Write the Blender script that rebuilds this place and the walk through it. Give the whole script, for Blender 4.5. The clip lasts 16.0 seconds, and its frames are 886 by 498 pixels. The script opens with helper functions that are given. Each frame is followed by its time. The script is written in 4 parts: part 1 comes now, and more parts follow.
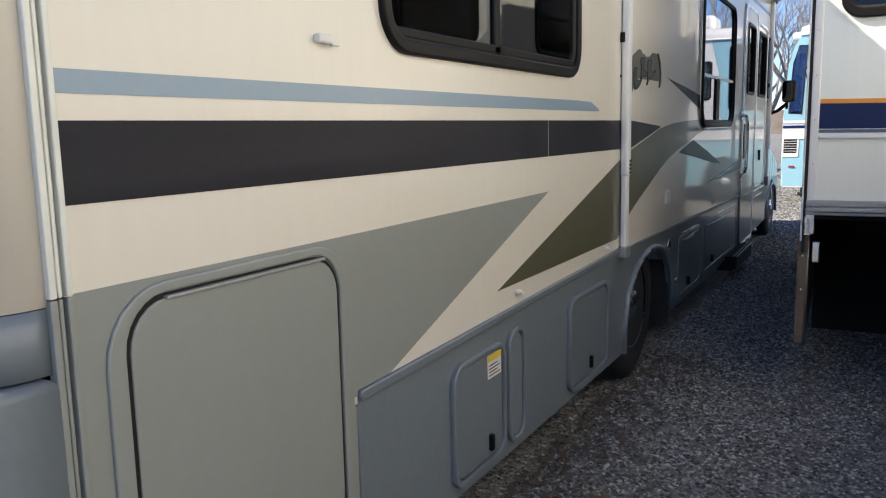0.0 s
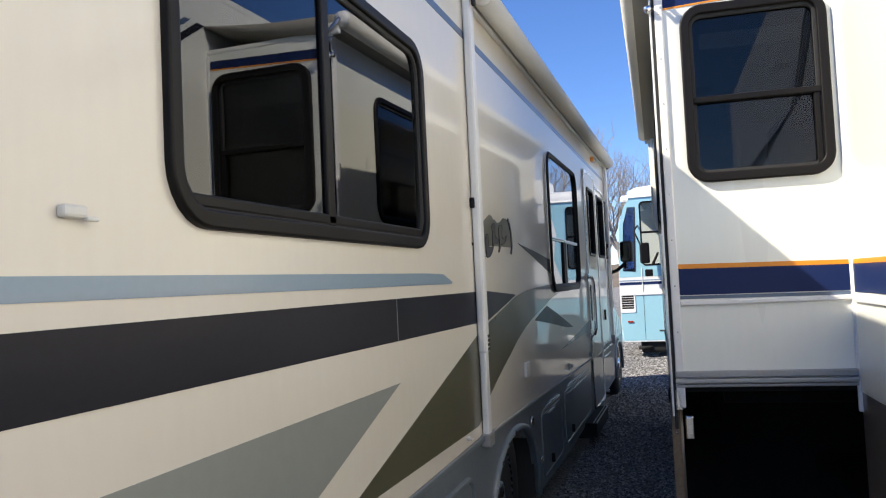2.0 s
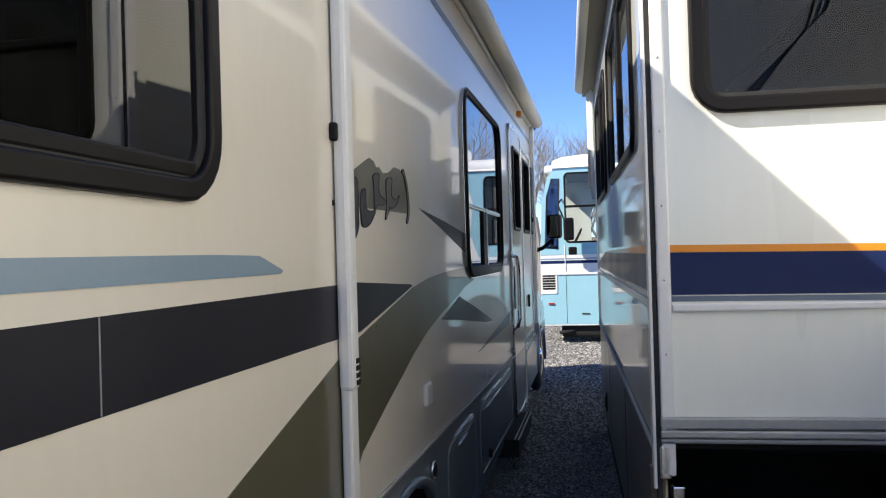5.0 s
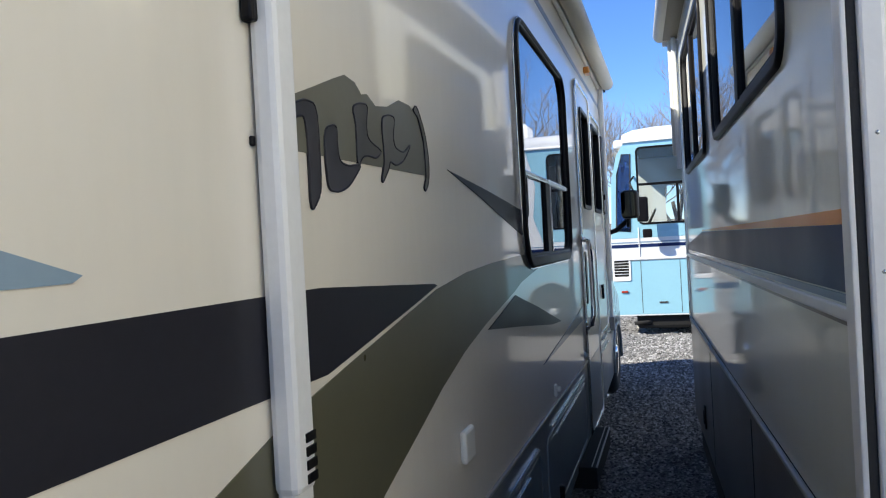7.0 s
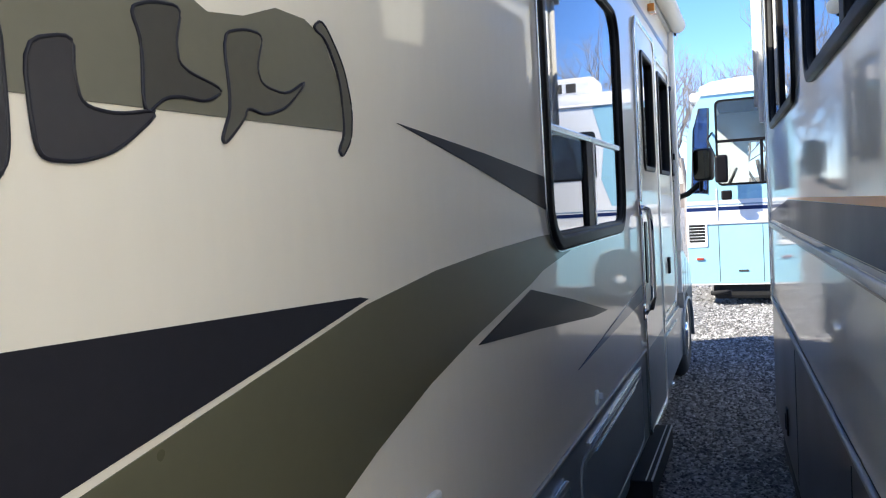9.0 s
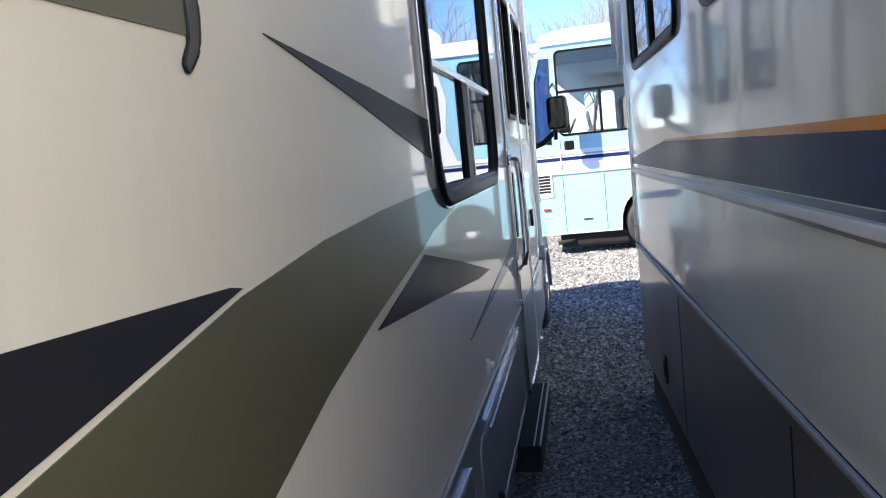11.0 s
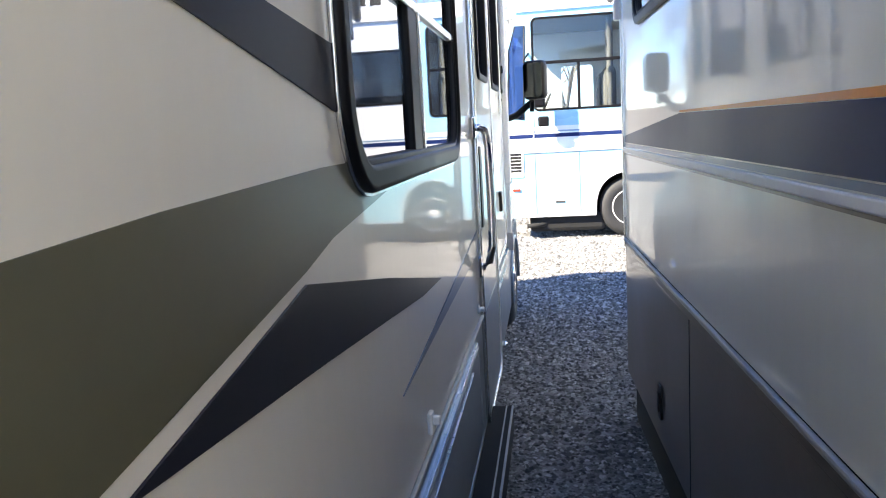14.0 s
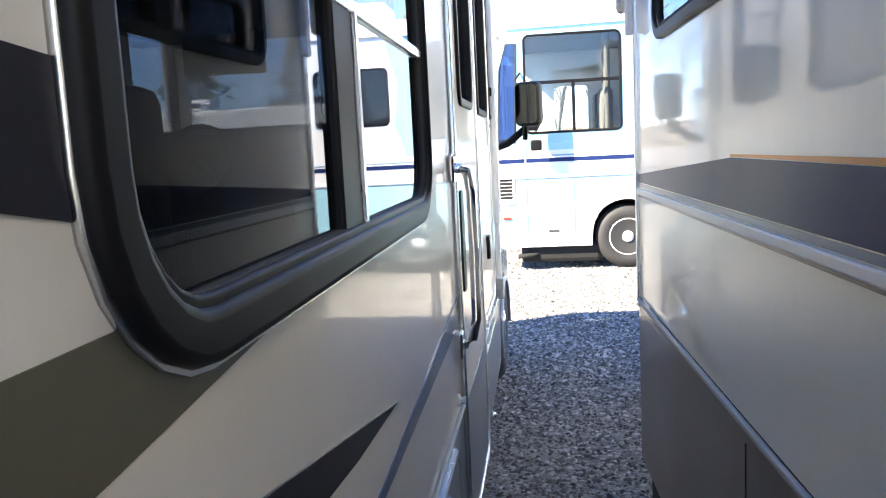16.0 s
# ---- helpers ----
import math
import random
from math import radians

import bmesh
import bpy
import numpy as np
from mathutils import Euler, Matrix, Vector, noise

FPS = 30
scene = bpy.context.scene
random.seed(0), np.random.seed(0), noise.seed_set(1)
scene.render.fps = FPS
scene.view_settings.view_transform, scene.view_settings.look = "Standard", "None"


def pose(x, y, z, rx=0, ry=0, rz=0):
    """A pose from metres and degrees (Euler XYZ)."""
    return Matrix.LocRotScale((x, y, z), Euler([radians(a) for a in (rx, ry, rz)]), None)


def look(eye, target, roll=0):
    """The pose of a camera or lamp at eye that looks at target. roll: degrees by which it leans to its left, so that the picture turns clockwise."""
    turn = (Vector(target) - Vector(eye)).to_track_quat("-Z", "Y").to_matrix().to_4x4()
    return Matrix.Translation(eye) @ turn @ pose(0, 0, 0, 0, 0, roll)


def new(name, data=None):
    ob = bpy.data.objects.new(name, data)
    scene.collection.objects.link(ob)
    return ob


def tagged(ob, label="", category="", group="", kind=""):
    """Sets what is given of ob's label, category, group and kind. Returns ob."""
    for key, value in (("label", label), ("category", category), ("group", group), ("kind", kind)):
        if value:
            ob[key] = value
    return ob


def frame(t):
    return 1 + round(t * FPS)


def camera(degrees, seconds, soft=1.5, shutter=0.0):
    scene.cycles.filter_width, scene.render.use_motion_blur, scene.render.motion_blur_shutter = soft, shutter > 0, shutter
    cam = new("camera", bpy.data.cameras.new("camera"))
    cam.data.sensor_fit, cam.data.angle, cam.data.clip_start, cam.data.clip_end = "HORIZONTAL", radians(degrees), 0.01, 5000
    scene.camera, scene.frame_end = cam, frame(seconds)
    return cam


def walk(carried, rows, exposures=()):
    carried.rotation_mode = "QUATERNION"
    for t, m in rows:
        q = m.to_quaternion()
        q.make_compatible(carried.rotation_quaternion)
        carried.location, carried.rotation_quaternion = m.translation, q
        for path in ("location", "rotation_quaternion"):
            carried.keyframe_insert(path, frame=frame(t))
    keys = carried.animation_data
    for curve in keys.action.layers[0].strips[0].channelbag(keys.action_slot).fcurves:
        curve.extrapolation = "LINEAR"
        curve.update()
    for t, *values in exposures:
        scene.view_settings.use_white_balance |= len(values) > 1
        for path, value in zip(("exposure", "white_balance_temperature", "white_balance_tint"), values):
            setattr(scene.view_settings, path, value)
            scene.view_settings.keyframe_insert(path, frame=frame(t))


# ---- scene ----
cam = camera(58.6, 16.0, soft=1.15)
PATH = [
    (0, (0.253, 0.233, 1.446), (-0.621, 1.828, 1.173), -1.2),
    (0.5, (0.209, 0.348, 1.524), (-0.553, 2.019, 1.428), -1.1),
    (1, (-0.031, 0.453, 1.595), (-0.627, 2.186, 1.758), -1.6),
    (1.5, (-0.085, 0.502, 1.601), (-0.587, 2.264, 1.770), -2.6),
    (2, (0.054, 0.735, 1.517), (-0.495, 2.489, 1.601), -2.7),
    (2.5, (0.178, 0.971, 1.527), (-0.418, 2.712, 1.547), -2.9),
    (3, (0.161, 1.115, 1.503), (-0.385, 2.871, 1.446), -2.6),
    (3.5, (-0.034, 1.310, 1.478), (-0.464, 3.097, 1.390), -1.7),
    (4, (-0.158, 1.581, 1.523), (-0.518, 3.385, 1.449), -1.9),
    (4.2, (-0.161, 1.717, 1.524), (-0.523, 3.520, 1.473), -1.9),
    (6.3, (-0.282, 2.975, 1.605), (-0.677, 4.771, 1.638), -0.6),
    (6.5, (-0.243, 3.062, 1.585), (-0.691, 4.847, 1.612), -1.4),
    (7, (-0.347, 3.285, 1.538), (-0.859, 5.053, 1.531), -3.1),
    (7.5, (-0.461, 3.450, 1.573), (-0.966, 5.380, 1.490), -1.9),
    (8, (-0.453, 3.715, 1.575), (-0.939, 5.489, 1.504), -3.4),
    (8.5, (-0.319, 3.873, 1.584), (-0.949, 5.602, 1.540), -3.1),
    (9, (-0.314, 4.017, 1.580), (-0.995, 5.723, 1.489), -3.2),
    (9.5, (-0.374, 4.143, 1.534), (-0.968, 5.876, 1.362), -5.2),
    (10, (-0.521, 4.274, 1.562), (-0.950, 6.049, 1.337), -5.2),
    (12.3, (-0.533, 4.464, 1.557), (-0.836, 6.269, 1.374), -5.6),
    (12.5, (-0.519, 4.556, 1.554), (-0.819, 6.360, 1.360), -5.4),
    (13, (-0.476, 4.797, 1.565), (-0.788, 6.597, 1.350), -4.8),
    (13.5, (-0.546, 4.996, 1.531), (-0.824, 6.799, 1.298), -4.1),
    (14, (-0.595, 5.211, 1.528), (-0.854, 7.011, 1.254), -3.2),
    (14.5, (-0.523, 5.431, 1.527), (-0.811, 7.221, 1.217), -4.0),
    (15, (-0.503, 5.600, 1.543), (-0.794, 7.387, 1.214), -4.6),
    (15.5, (-0.569, 5.769, 1.545), (-0.828, 7.564, 1.235), -3.6),
    (16, (-0.624, 5.931, 1.598), (-0.860, 7.741, 1.363), -2.9),
]
EXPOSURES = [(0, 1.02, 7500, 9), (0.8, 0.92, 7450, 9), (1.5, 0.86, 7350, 9), (4.0, 0.9, 7250, 9), (6.5, 0.94, 7250, 9), (7.0, 1.0, 6800, 6), (8.0, 1.2, 6800, 7), (9.5, 1.83, 6900, 8), (12.5, 2.03, 7200, 9), (13.2, 2.3, 7200, 9), (14.5, 2.74, 7800, 8), (16.0, 2.92, 7900, 8)]
walk(cam, [(t, look(eye, target, roll)) for t, eye, target, roll in PATH], EXPOSURES)

# ---- world and sun ----
SUN_WAY = Vector((1.0, 0.57, -1.0)).normalized()
world = bpy.data.worlds.new("world")
scene.world = world
world.use_nodes = True
wn = world.node_tree
sky = wn.nodes.new("ShaderNodeTexSky")
sky.sky_type = "NISHITA"
sky.sun_disc = False
sky.sun_elevation = math.asin(-SUN_WAY.z)
sky.sun_rotation = math.atan2(-SUN_WAY.x, -SUN_WAY.y)
sky.air_density, sky.dust_density, sky.ozone_density, sky.altitude = 1.0, 0.0, 4.0, 1500
hsv = wn.nodes.new("ShaderNodeHueSaturation")
hsv.inputs["Saturation"].default_value = 1.15
wn.links.new(sky.outputs[0], hsv.inputs["Color"])
tint = wn.nodes.new("ShaderNodeMix")
tint.data_type, tint.blend_type = "RGBA", "MULTIPLY"
tint.inputs["Factor"].default_value = 1.0
tint.inputs[7].default_value = (0.80, 0.835, 1.07, 1)
wn.links.new(hsv.outputs[0], tint.inputs[6])
wn.links.new(tint.outputs[2], wn.nodes["Background"].inputs[0])
wn.nodes["Background"].inputs[1].default_value = 0.12
sun = new("sun", bpy.data.lights.new("sun", "SUN"))
sun.data.energy, sun.data.angle, sun.data.color = 5.0, radians(0.5), (1.0, 0.95, 0.87)
sun.matrix_world = look((0, 0, 20), Vector((0, 0, 20)) + SUN_WAY)
GROUND = 0.0

# ---- materials ----


def material(name, col, rough=0.5, metal=0.0, coat=0.0, var=0.08, fine=60.0, big=1.3, bump=0.0, bump_scale=80.0, coat_rough=0.03, spec=0.5,
             random_obj=0.0, stretch=(1, 1, 1), bump_dist=0.01):
    """A procedural surface: a base colour that varies at two scales, with fine relief."""
    m = bpy.data.materials.new(name)
    m.use_nodes = True
    t = m.node_tree
    b = t.nodes["Principled BSDF"]
    b.inputs["Roughness"].default_value, b.inputs["Metallic"].default_value = rough, metal
    b.inputs["Coat Weight"].default_value, b.inputs["Coat Roughness"].default_value = coat, coat_rough
    b.inputs["Specular IOR Level"].default_value = spec
    tc = t.nodes.new("ShaderNodeTexCoord")
    mp = t.nodes.new("ShaderNodeMapping")
    mp.inputs["Scale"].default_value = stretch
    t.links.new(tc.outputs["Object"], mp.inputs[0])
    n1, n2 = t.nodes.new("ShaderNodeTexNoise"), t.nodes.new("ShaderNodeTexNoise")
    n1.inputs["Scale"].default_value, n2.inputs["Scale"].default_value = fine, big
    n1.inputs["Detail"].default_value, n2.inputs["Detail"].default_value = 4, 5
    for n in (n1, n2):
        t.links.new(mp.outputs[0], n.inputs["Vector"])
    add = t.nodes.new("ShaderNodeMath")
    add.operation = "ADD"
    t.links.new(n1.outputs[0], add.inputs[0])
    t.links.new(n2.outputs[0], add.inputs[1])
    last = add.outputs[0]
    if random_obj:
        oi, mul, a2 = t.nodes.new("ShaderNodeObjectInfo"), t.nodes.new("ShaderNodeMath"), t.nodes.new("ShaderNodeMath")
        mul.operation, a2.operation = "MULTIPLY_ADD", "ADD"
        mul.inputs[1].default_value, mul.inputs[2].default_value = random_obj, -random_obj / 2
        t.links.new(oi.outputs["Random"], mul.inputs[0])
        t.links.new(mul.outputs[0], a2.inputs[0])
        t.links.new(last, a2.inputs[1])
        last = a2.outputs[0]
    ramp = t.nodes.new("ShaderNodeMapRange")
    ramp.inputs[1].default_value, ramp.inputs[2].default_value = 0.6, 1.4
    ramp.inputs[3].default_value, ramp.inputs[4].default_value = 1 - var, 1 + var
    t.links.new(last, ramp.inputs[0])
    mix = t.nodes.new("ShaderNodeVectorMath")
    mix.operation = "SCALE"
    mix.inputs[0].default_value = col[:3]
    t.links.new(ramp.outputs[0], mix.inputs["Scale"])
    t.links.new(mix.outputs[0], b.inputs["Base Color"])
    rr = t.nodes.new("ShaderNodeMapRange")
    rr.inputs[1].default_value, rr.inputs[2].default_value = 0.3, 0.7
    rr.inputs[3].default_value, rr.inputs[4].default_value = max(0.0, rough - 0.06), min(1.0, rough + 0.06)
    t.links.new(n2.outputs[0], rr.inputs[0])
    t.links.new(rr.outputs[0], b.inputs["Roughness"])
    if bump:
        nb, bp = t.nodes.new("ShaderNodeTexNoise"), t.nodes.new("ShaderNodeBump")
        nb.inputs["Scale"].default_value, nb.inputs["Detail"].default_value = bump_scale, 3
        t.links.new(mp.outputs[0], nb.inputs["Vector"])
        bp.inputs["Strength"].default_value, bp.inputs["Distance"].default_value = bump, bump_dist
        t.links.new(nb.outputs[0], bp.inputs["Height"])
        t.links.new(bp.outputs[0], b.inputs["Normal"])
        t.links.new(bp.outputs[0], b.inputs["Coat Normal"])
    return m


def glass(name, tint, ior=1.5):
    """A thin tinted pane: what passes is tinted, what is mirrored follows Fresnel."""
    m = bpy.data.materials.new(name)
    m.use_nodes = True
    t = m.node_tree
    t.nodes.remove(t.nodes["Principled BSDF"])
    tr, gl, lw, pw, fr, mx = (t.nodes.new("ShaderNode" + k) for k in ("BsdfTransparent", "BsdfGlossy", "LayerWeight", "Math", "Math", "MixShader"))
    tr.inputs[0].default_value = (*tint, 1)
    gl.inputs["Roughness"].default_value = 0.0
    gl.inputs["Color"].default_value = (0.95, 0.97, 1.0, 1)
    f0 = ((ior - 1) / (ior + 1)) ** 2
    lw.inputs["Blend"].default_value = 0.5
    pw.operation, fr.operation = "POWER", "MULTIPLY_ADD"
    pw.inputs[1].default_value = 5.0
    fr.inputs[1].default_value, fr.inputs[2].default_value = 1 - f0, f0
    t.links.new(lw.outputs["Facing"], pw.inputs[0])
    t.links.new(pw.outputs[0], fr.inputs[0])
    t.links.new(fr.outputs[0], mx.inputs[0])
    t.links.new(tr.outputs[0], mx.inputs[1])
    t.links.new(gl.outputs[0], mx.inputs[2])
    t.links.new(mx.outputs[0], t.nodes["Material Output"].inputs[0])
    return m


CREAM = material("cream_gelcoat", (0.74, 0.69, 0.60), 0.32, coat=0.6, var=0.03, fine=25, big=0.7, bump=0.035, bump_scale=5, coat_rough=0.05, stretch=(1, 1, 0.25))
SAGE = material("sage_paint", (0.27, 0.285, 0.265), 0.35, coat=0.5, var=0.04, fine=30, big=0.9, bump=0.03, bump_scale=5, coat_rough=0.06)
SLATE = material("slate_skirt_paint", (0.16, 0.187, 0.21), 0.38, coat=0.4, var=0.08, fine=40, big=1.2, bump=0.04, bump_scale=7, coat_rough=0.08)
NIGHT = material("charcoal_vinyl", (0.02, 0.02, 0.026), 0.36, coat=0.05, var=0.1, fine=50, coat_rough=0.06, spec=0.16)
OLIVE = material("olive_vinyl", (0.10, 0.096, 0.06), 0.33, coat=0.35, var=0.05, fine=40, coat_rough=0.05, spec=0.35)
OLIVE_LIGHT = material("light_olive_vinyl", (0.145, 0.14, 0.105), 0.35, coat=0.4, var=0.05)
PALE_BLUE = material("dusty_blue_vinyl", (0.23, 0.32, 0.4), 0.35, coat=0.4, var=0.04)
STEEL_BLUE = material("steel_blue_vinyl", (0.08, 0.12, 0.19), 0.35, coat=0.4, var=0.06)
WHITE = material("white_gelcoat", (0.79, 0.80, 0.745), 0.3, coat=0.7, var=0.03, fine=25, big=0.8, bump=0.06, bump_scale=7, coat_rough=0.09, stretch=(1, 1, 0.12))
IVORY = material("ivory_gelcoat", (0.71, 0.715, 0.635), 0.32, coat=0.75, var=0.03, fine=25, big=0.8, bump=0.03, bump_scale=7, coat_rough=0.045, stretch=(1, 1, 0.12))
TAUPE = material("taupe_skirt_paint", (0.135, 0.112, 0.092), 0.35, coat=0.5, var=0.08, fine=40, bump=0.05, bump_scale=6, coat_rough=0.1)
NAVY = material("navy_vinyl", (0.010, 0.022, 0.085), 0.4, coat=0.06, var=0.05, coat_rough=0.06, spec=0.15)
ORANGE = material("orange_vinyl", (0.75, 0.26, 0.015), 0.4, coat=0.25, var=0.05)
AQUA = material("aqua_paint", (0.30, 0.56, 0.66), 0.3, coat=0.6, var=0.03, fine=20)
COACH_WHITE = material("coach_white_paint", (0.8, 0.8, 0.79), 0.3, coat=0.6, var=0.03, fine=20)
BLACK_FRAME = material("black_anodised_frame", (0.006, 0.005, 0.005), 0.45, coat=0.0, var=0.12, fine=90, spec=0.2)
RUBBER = material("black_rubber", (0.018, 0.018, 0.019), 0.7, var=0.2, fine=70, bump=0.2, bump_scale=90)
CHROME = material("chrome", (0.85, 0.85, 0.86), 0.07, metal=1.0, var=0.03)
ALUMINIUM = material("brushed_aluminium", (0.72, 0.72, 0.71), 0.25, metal=1.0, var=0.05, fine=120, stretch=(1, 1, 0.1))
ARM_WHITE = material("white_powder_coat", (0.74, 0.74, 0.74), 0.4, coat=0.2, var=0.04, fine=60, bump=0.03)
FABRIC = material("grey_awning_fabric", (0.62, 0.6, 0.55), 0.8, var=0.07, fine=160, big=2.0, bump=0.2, bump_scale=260, stretch=(1, 0.25, 1))
# darker and smoother than the fabric of the rolls
FABRIC_DARK = material("dark_topper_fabric", (0.27, 0.255, 0.22), 0.85, var=0.08, fine=60, big=2.0, bump=0.06, bump_scale=120)
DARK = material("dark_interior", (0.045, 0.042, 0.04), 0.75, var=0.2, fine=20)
SEAT = material("grey_upholstery", (0.12, 0.115, 0.11), 0.85, var=0.15, fine=120, bump=0.2, bump_scale=200)
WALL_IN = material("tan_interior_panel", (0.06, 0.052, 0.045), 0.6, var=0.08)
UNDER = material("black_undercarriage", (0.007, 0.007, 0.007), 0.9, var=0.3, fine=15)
RUST = material("rusty_steel", (0.17, 0.125, 0.085), 0.75, var=0.3, fine=60, big=8, bump=0.2)
PLASTIC_WHITE = material("white_plastic", (0.7, 0.69, 0.65), 0.4, var=0.04)
RED_LENS = material("amber_red_lens", (0.35, 0.05, 0.03), 0.15, coat=0.5, var=0.05)
AMBER = material("amber_lens", (0.65, 0.25, 0.06), 0.15, coat=0.5, var=0.05)
PAPER = material("white_label_paper", (0.72, 0.72, 0.7), 0.6, var=0.03)
YELLOW = material("yellow_label_ink", (0.7, 0.52, 0.06), 0.6, var=0.03)
BARK = material("grey_bark", (0.21, 0.19, 0.175), 0.9, var=0.25, fine=14, big=2)
NEEDLES = material("dark_pine_needles", (0.045, 0.07, 0.035), 0.8, var=0.3, fine=6)
GLASS_DARK = glass("smoked_glass", (0.20, 0.20, 0.21), 1.85)
GLASS_END = glass("end_window_glass", (0.34, 0.35, 0.34), 1.42)
GLASS_MID = glass("tinted_glass", (0.46, 0.48, 0.49), 1.5)
GLASS_SIDE = glass("side_glass", (0.42, 0.43, 0.45), 2.0)
GLASS_SLIDER = glass("slider_glass", (0.42, 0.43, 0.45), 1.15)
DULL_ALU = material("dull_aluminium", (0.34, 0.34, 0.34), 0.5, metal=0.35, var=0.12, fine=60, big=2)
# near-black base puts the mirror's dark reflection into its colour
MIRROR = material("mirror_dark_reflection", (0.05, 0.056, 0.056), 0.03, metal=1.0, var=0.02)
LEAF = material("dry_brown_leaves", (0.085, 0.062, 0.045), 0.9, var=0.3, fine=30)
GLASS_BLUE = glass("blue_tinted_glass", (0.16, 0.26, 0.48), 1.6)
GLASS_CLEAR = glass("clear_glass", (0.8, 0.84, 0.84), 1.45)

# ---- shape helpers ----


def to_object(name, me, mat, parent=None, label="", smooth=False):
    me.materials.clear()
    me.materials.append(mat)
    if smooth:
        for p in me.polygons:
            p.use_smooth = True
    ob = new(name, me)
    ob.parent = parent
    if label:
        ob["label"] = label
    return ob


def part(name, bm, mat, parent=None, label="", smooth=False):
    me = bpy.data.meshes.new(name)
    bmesh.ops.recalc_face_normals(bm, faces=bm.faces)
    bm.to_mesh(me)
    bm.free()
    return to_object(name, me, mat, parent, label, smooth)


def thing(name, label, category, m=None, group="", kind=""):
    ob = tagged(new(name), label, category, group, kind)
    ob.empty_display_size = 0.1
    if m is not None:
        ob.matrix_world = m
    return ob


def rrect(p0, p1, q0, q1, r=0.05, n=6):
    """A rectangle with rounded corners, as a list of points."""
    pts = []
    r = min(r, (p1 - p0) / 2 - 1e-4, (q1 - q0) / 2 - 1e-4)
    for cx, cy, a0 in ((p1 - r, q1 - r, 0), (p0 + r, q1 - r, 90), (p0 + r, q0 + r, 180), (p1 - r, q0 + r, 270)):
        for i in range(n + 1):
            a = radians(a0 + 90 * i / n)
            pts.append((cx + r * math.cos(a), cy + r * math.sin(a)))
    return pts


def plate(name, mat, outer, lo, hi, axis="x", holes=(), parent=None, label="", bevel=0.0, smooth=False):
    """A flat sheet with holes, between lo and hi along an axis. Its outline lies in (y, z), (x, z) or (x, y)."""
    cu = bpy.data.curves.new(name, "CURVE")
    cu.dimensions, cu.fill_mode = "2D", "BOTH"
    cu.extrude = max(1e-4, (hi - lo) / 2 - bevel)
    cu.bevel_depth, cu.bevel_resolution, cu.offset = bevel, 2, -bevel
    for pts in (outer, *holes):
        sp = cu.splines.new("POLY")
        sp.points.add(len(pts) - 1)
        for p, (a, b) in zip(sp.points, pts):
            p.co = (a, b, 0, 1)
        sp.use_cyclic_u = True
    tmp = bpy.data.objects.new(name, cu)
    me = bpy.data.meshes.new_from_object(tmp)
    bpy.data.objects.remove(tmp)
    bpy.data.curves.remove(cu)
    mid = (lo + hi) / 2
    bm = bmesh.new()
    bm.from_mesh(me)
    bpy.data.meshes.remove(me)
    bmesh.ops.remove_doubles(bm, verts=bm.verts, dist=1e-5)
    for v in bm.verts:
        a, b, c = v.co
        v.co = (c + mid, a, b) if axis == "x" else (a, c + mid, b) if axis == "y" else (a, b, c + mid)
    return part(name, bm, mat, parent, label, smooth)


def box(name, mat, x0, x1, y0, y1, z0, z1, parent=None, label="", bevel=0.006, seg=2):
    bm = bmesh.new()
    bmesh.ops.create_cube(bm, size=1)
    for v in bm.verts:
        v.co = ((x0 + x1) / 2 + v.co.x * (x1 - x0), (y0 + y1) / 2 + v.co.y * (y1 - y0), (z0 + z1) / 2 + v.co.z * (z1 - z0))
    bevel = min(bevel, 0.45 * min(x1 - x0, y1 - y0, z1 - z0))
    if bevel > 0:
        bmesh.ops.bevel(bm, geom=bm.edges[:], offset=bevel, segments=seg, affect="EDGES", profile=0.5)
    return part(name, bm, mat, parent, label)


def tube(name, mat, pts, r, parent=None, label="", n=12, radii=None, cyclic=False):
    """A round bar along a line of points."""
    pts = [Vector(p) for p in pts]
    bm = bmesh.new()
    rings = []
    up = Vector((0.13, 0.21, 0.97))
    for i, p in enumerate(pts):
        a = pts[i - 1] if i or cyclic else p
        b = pts[(i + 1) % len(pts)] if i < len(pts) - 1 or cyclic else p
        d = (b - a).normalized()
        s = d.cross(up if abs(d.dot(up)) < 0.95 else Vector((1, 0, 0))).normalized()
        w = d.cross(s)
        rr = radii[i] if radii else r
        rings.append([bm.verts.new(p + rr * (math.cos(2 * math.pi * k / n) * s + math.sin(2 * math.pi * k / n) * w)) for k in range(n)])
    m = len(rings)
    for i in range(m if cyclic else m - 1):
        for k in range(n):
            bm.faces.new((rings[i][k], rings[i][(k + 1) % n], rings[(i + 1) % m][(k + 1) % n], rings[(i + 1) % m][k]))
    if not cyclic:
        bm.faces.new(rings[0][::-1])
        bm.faces.new(rings[-1])
    return part(name, bm, mat, parent, label, True)


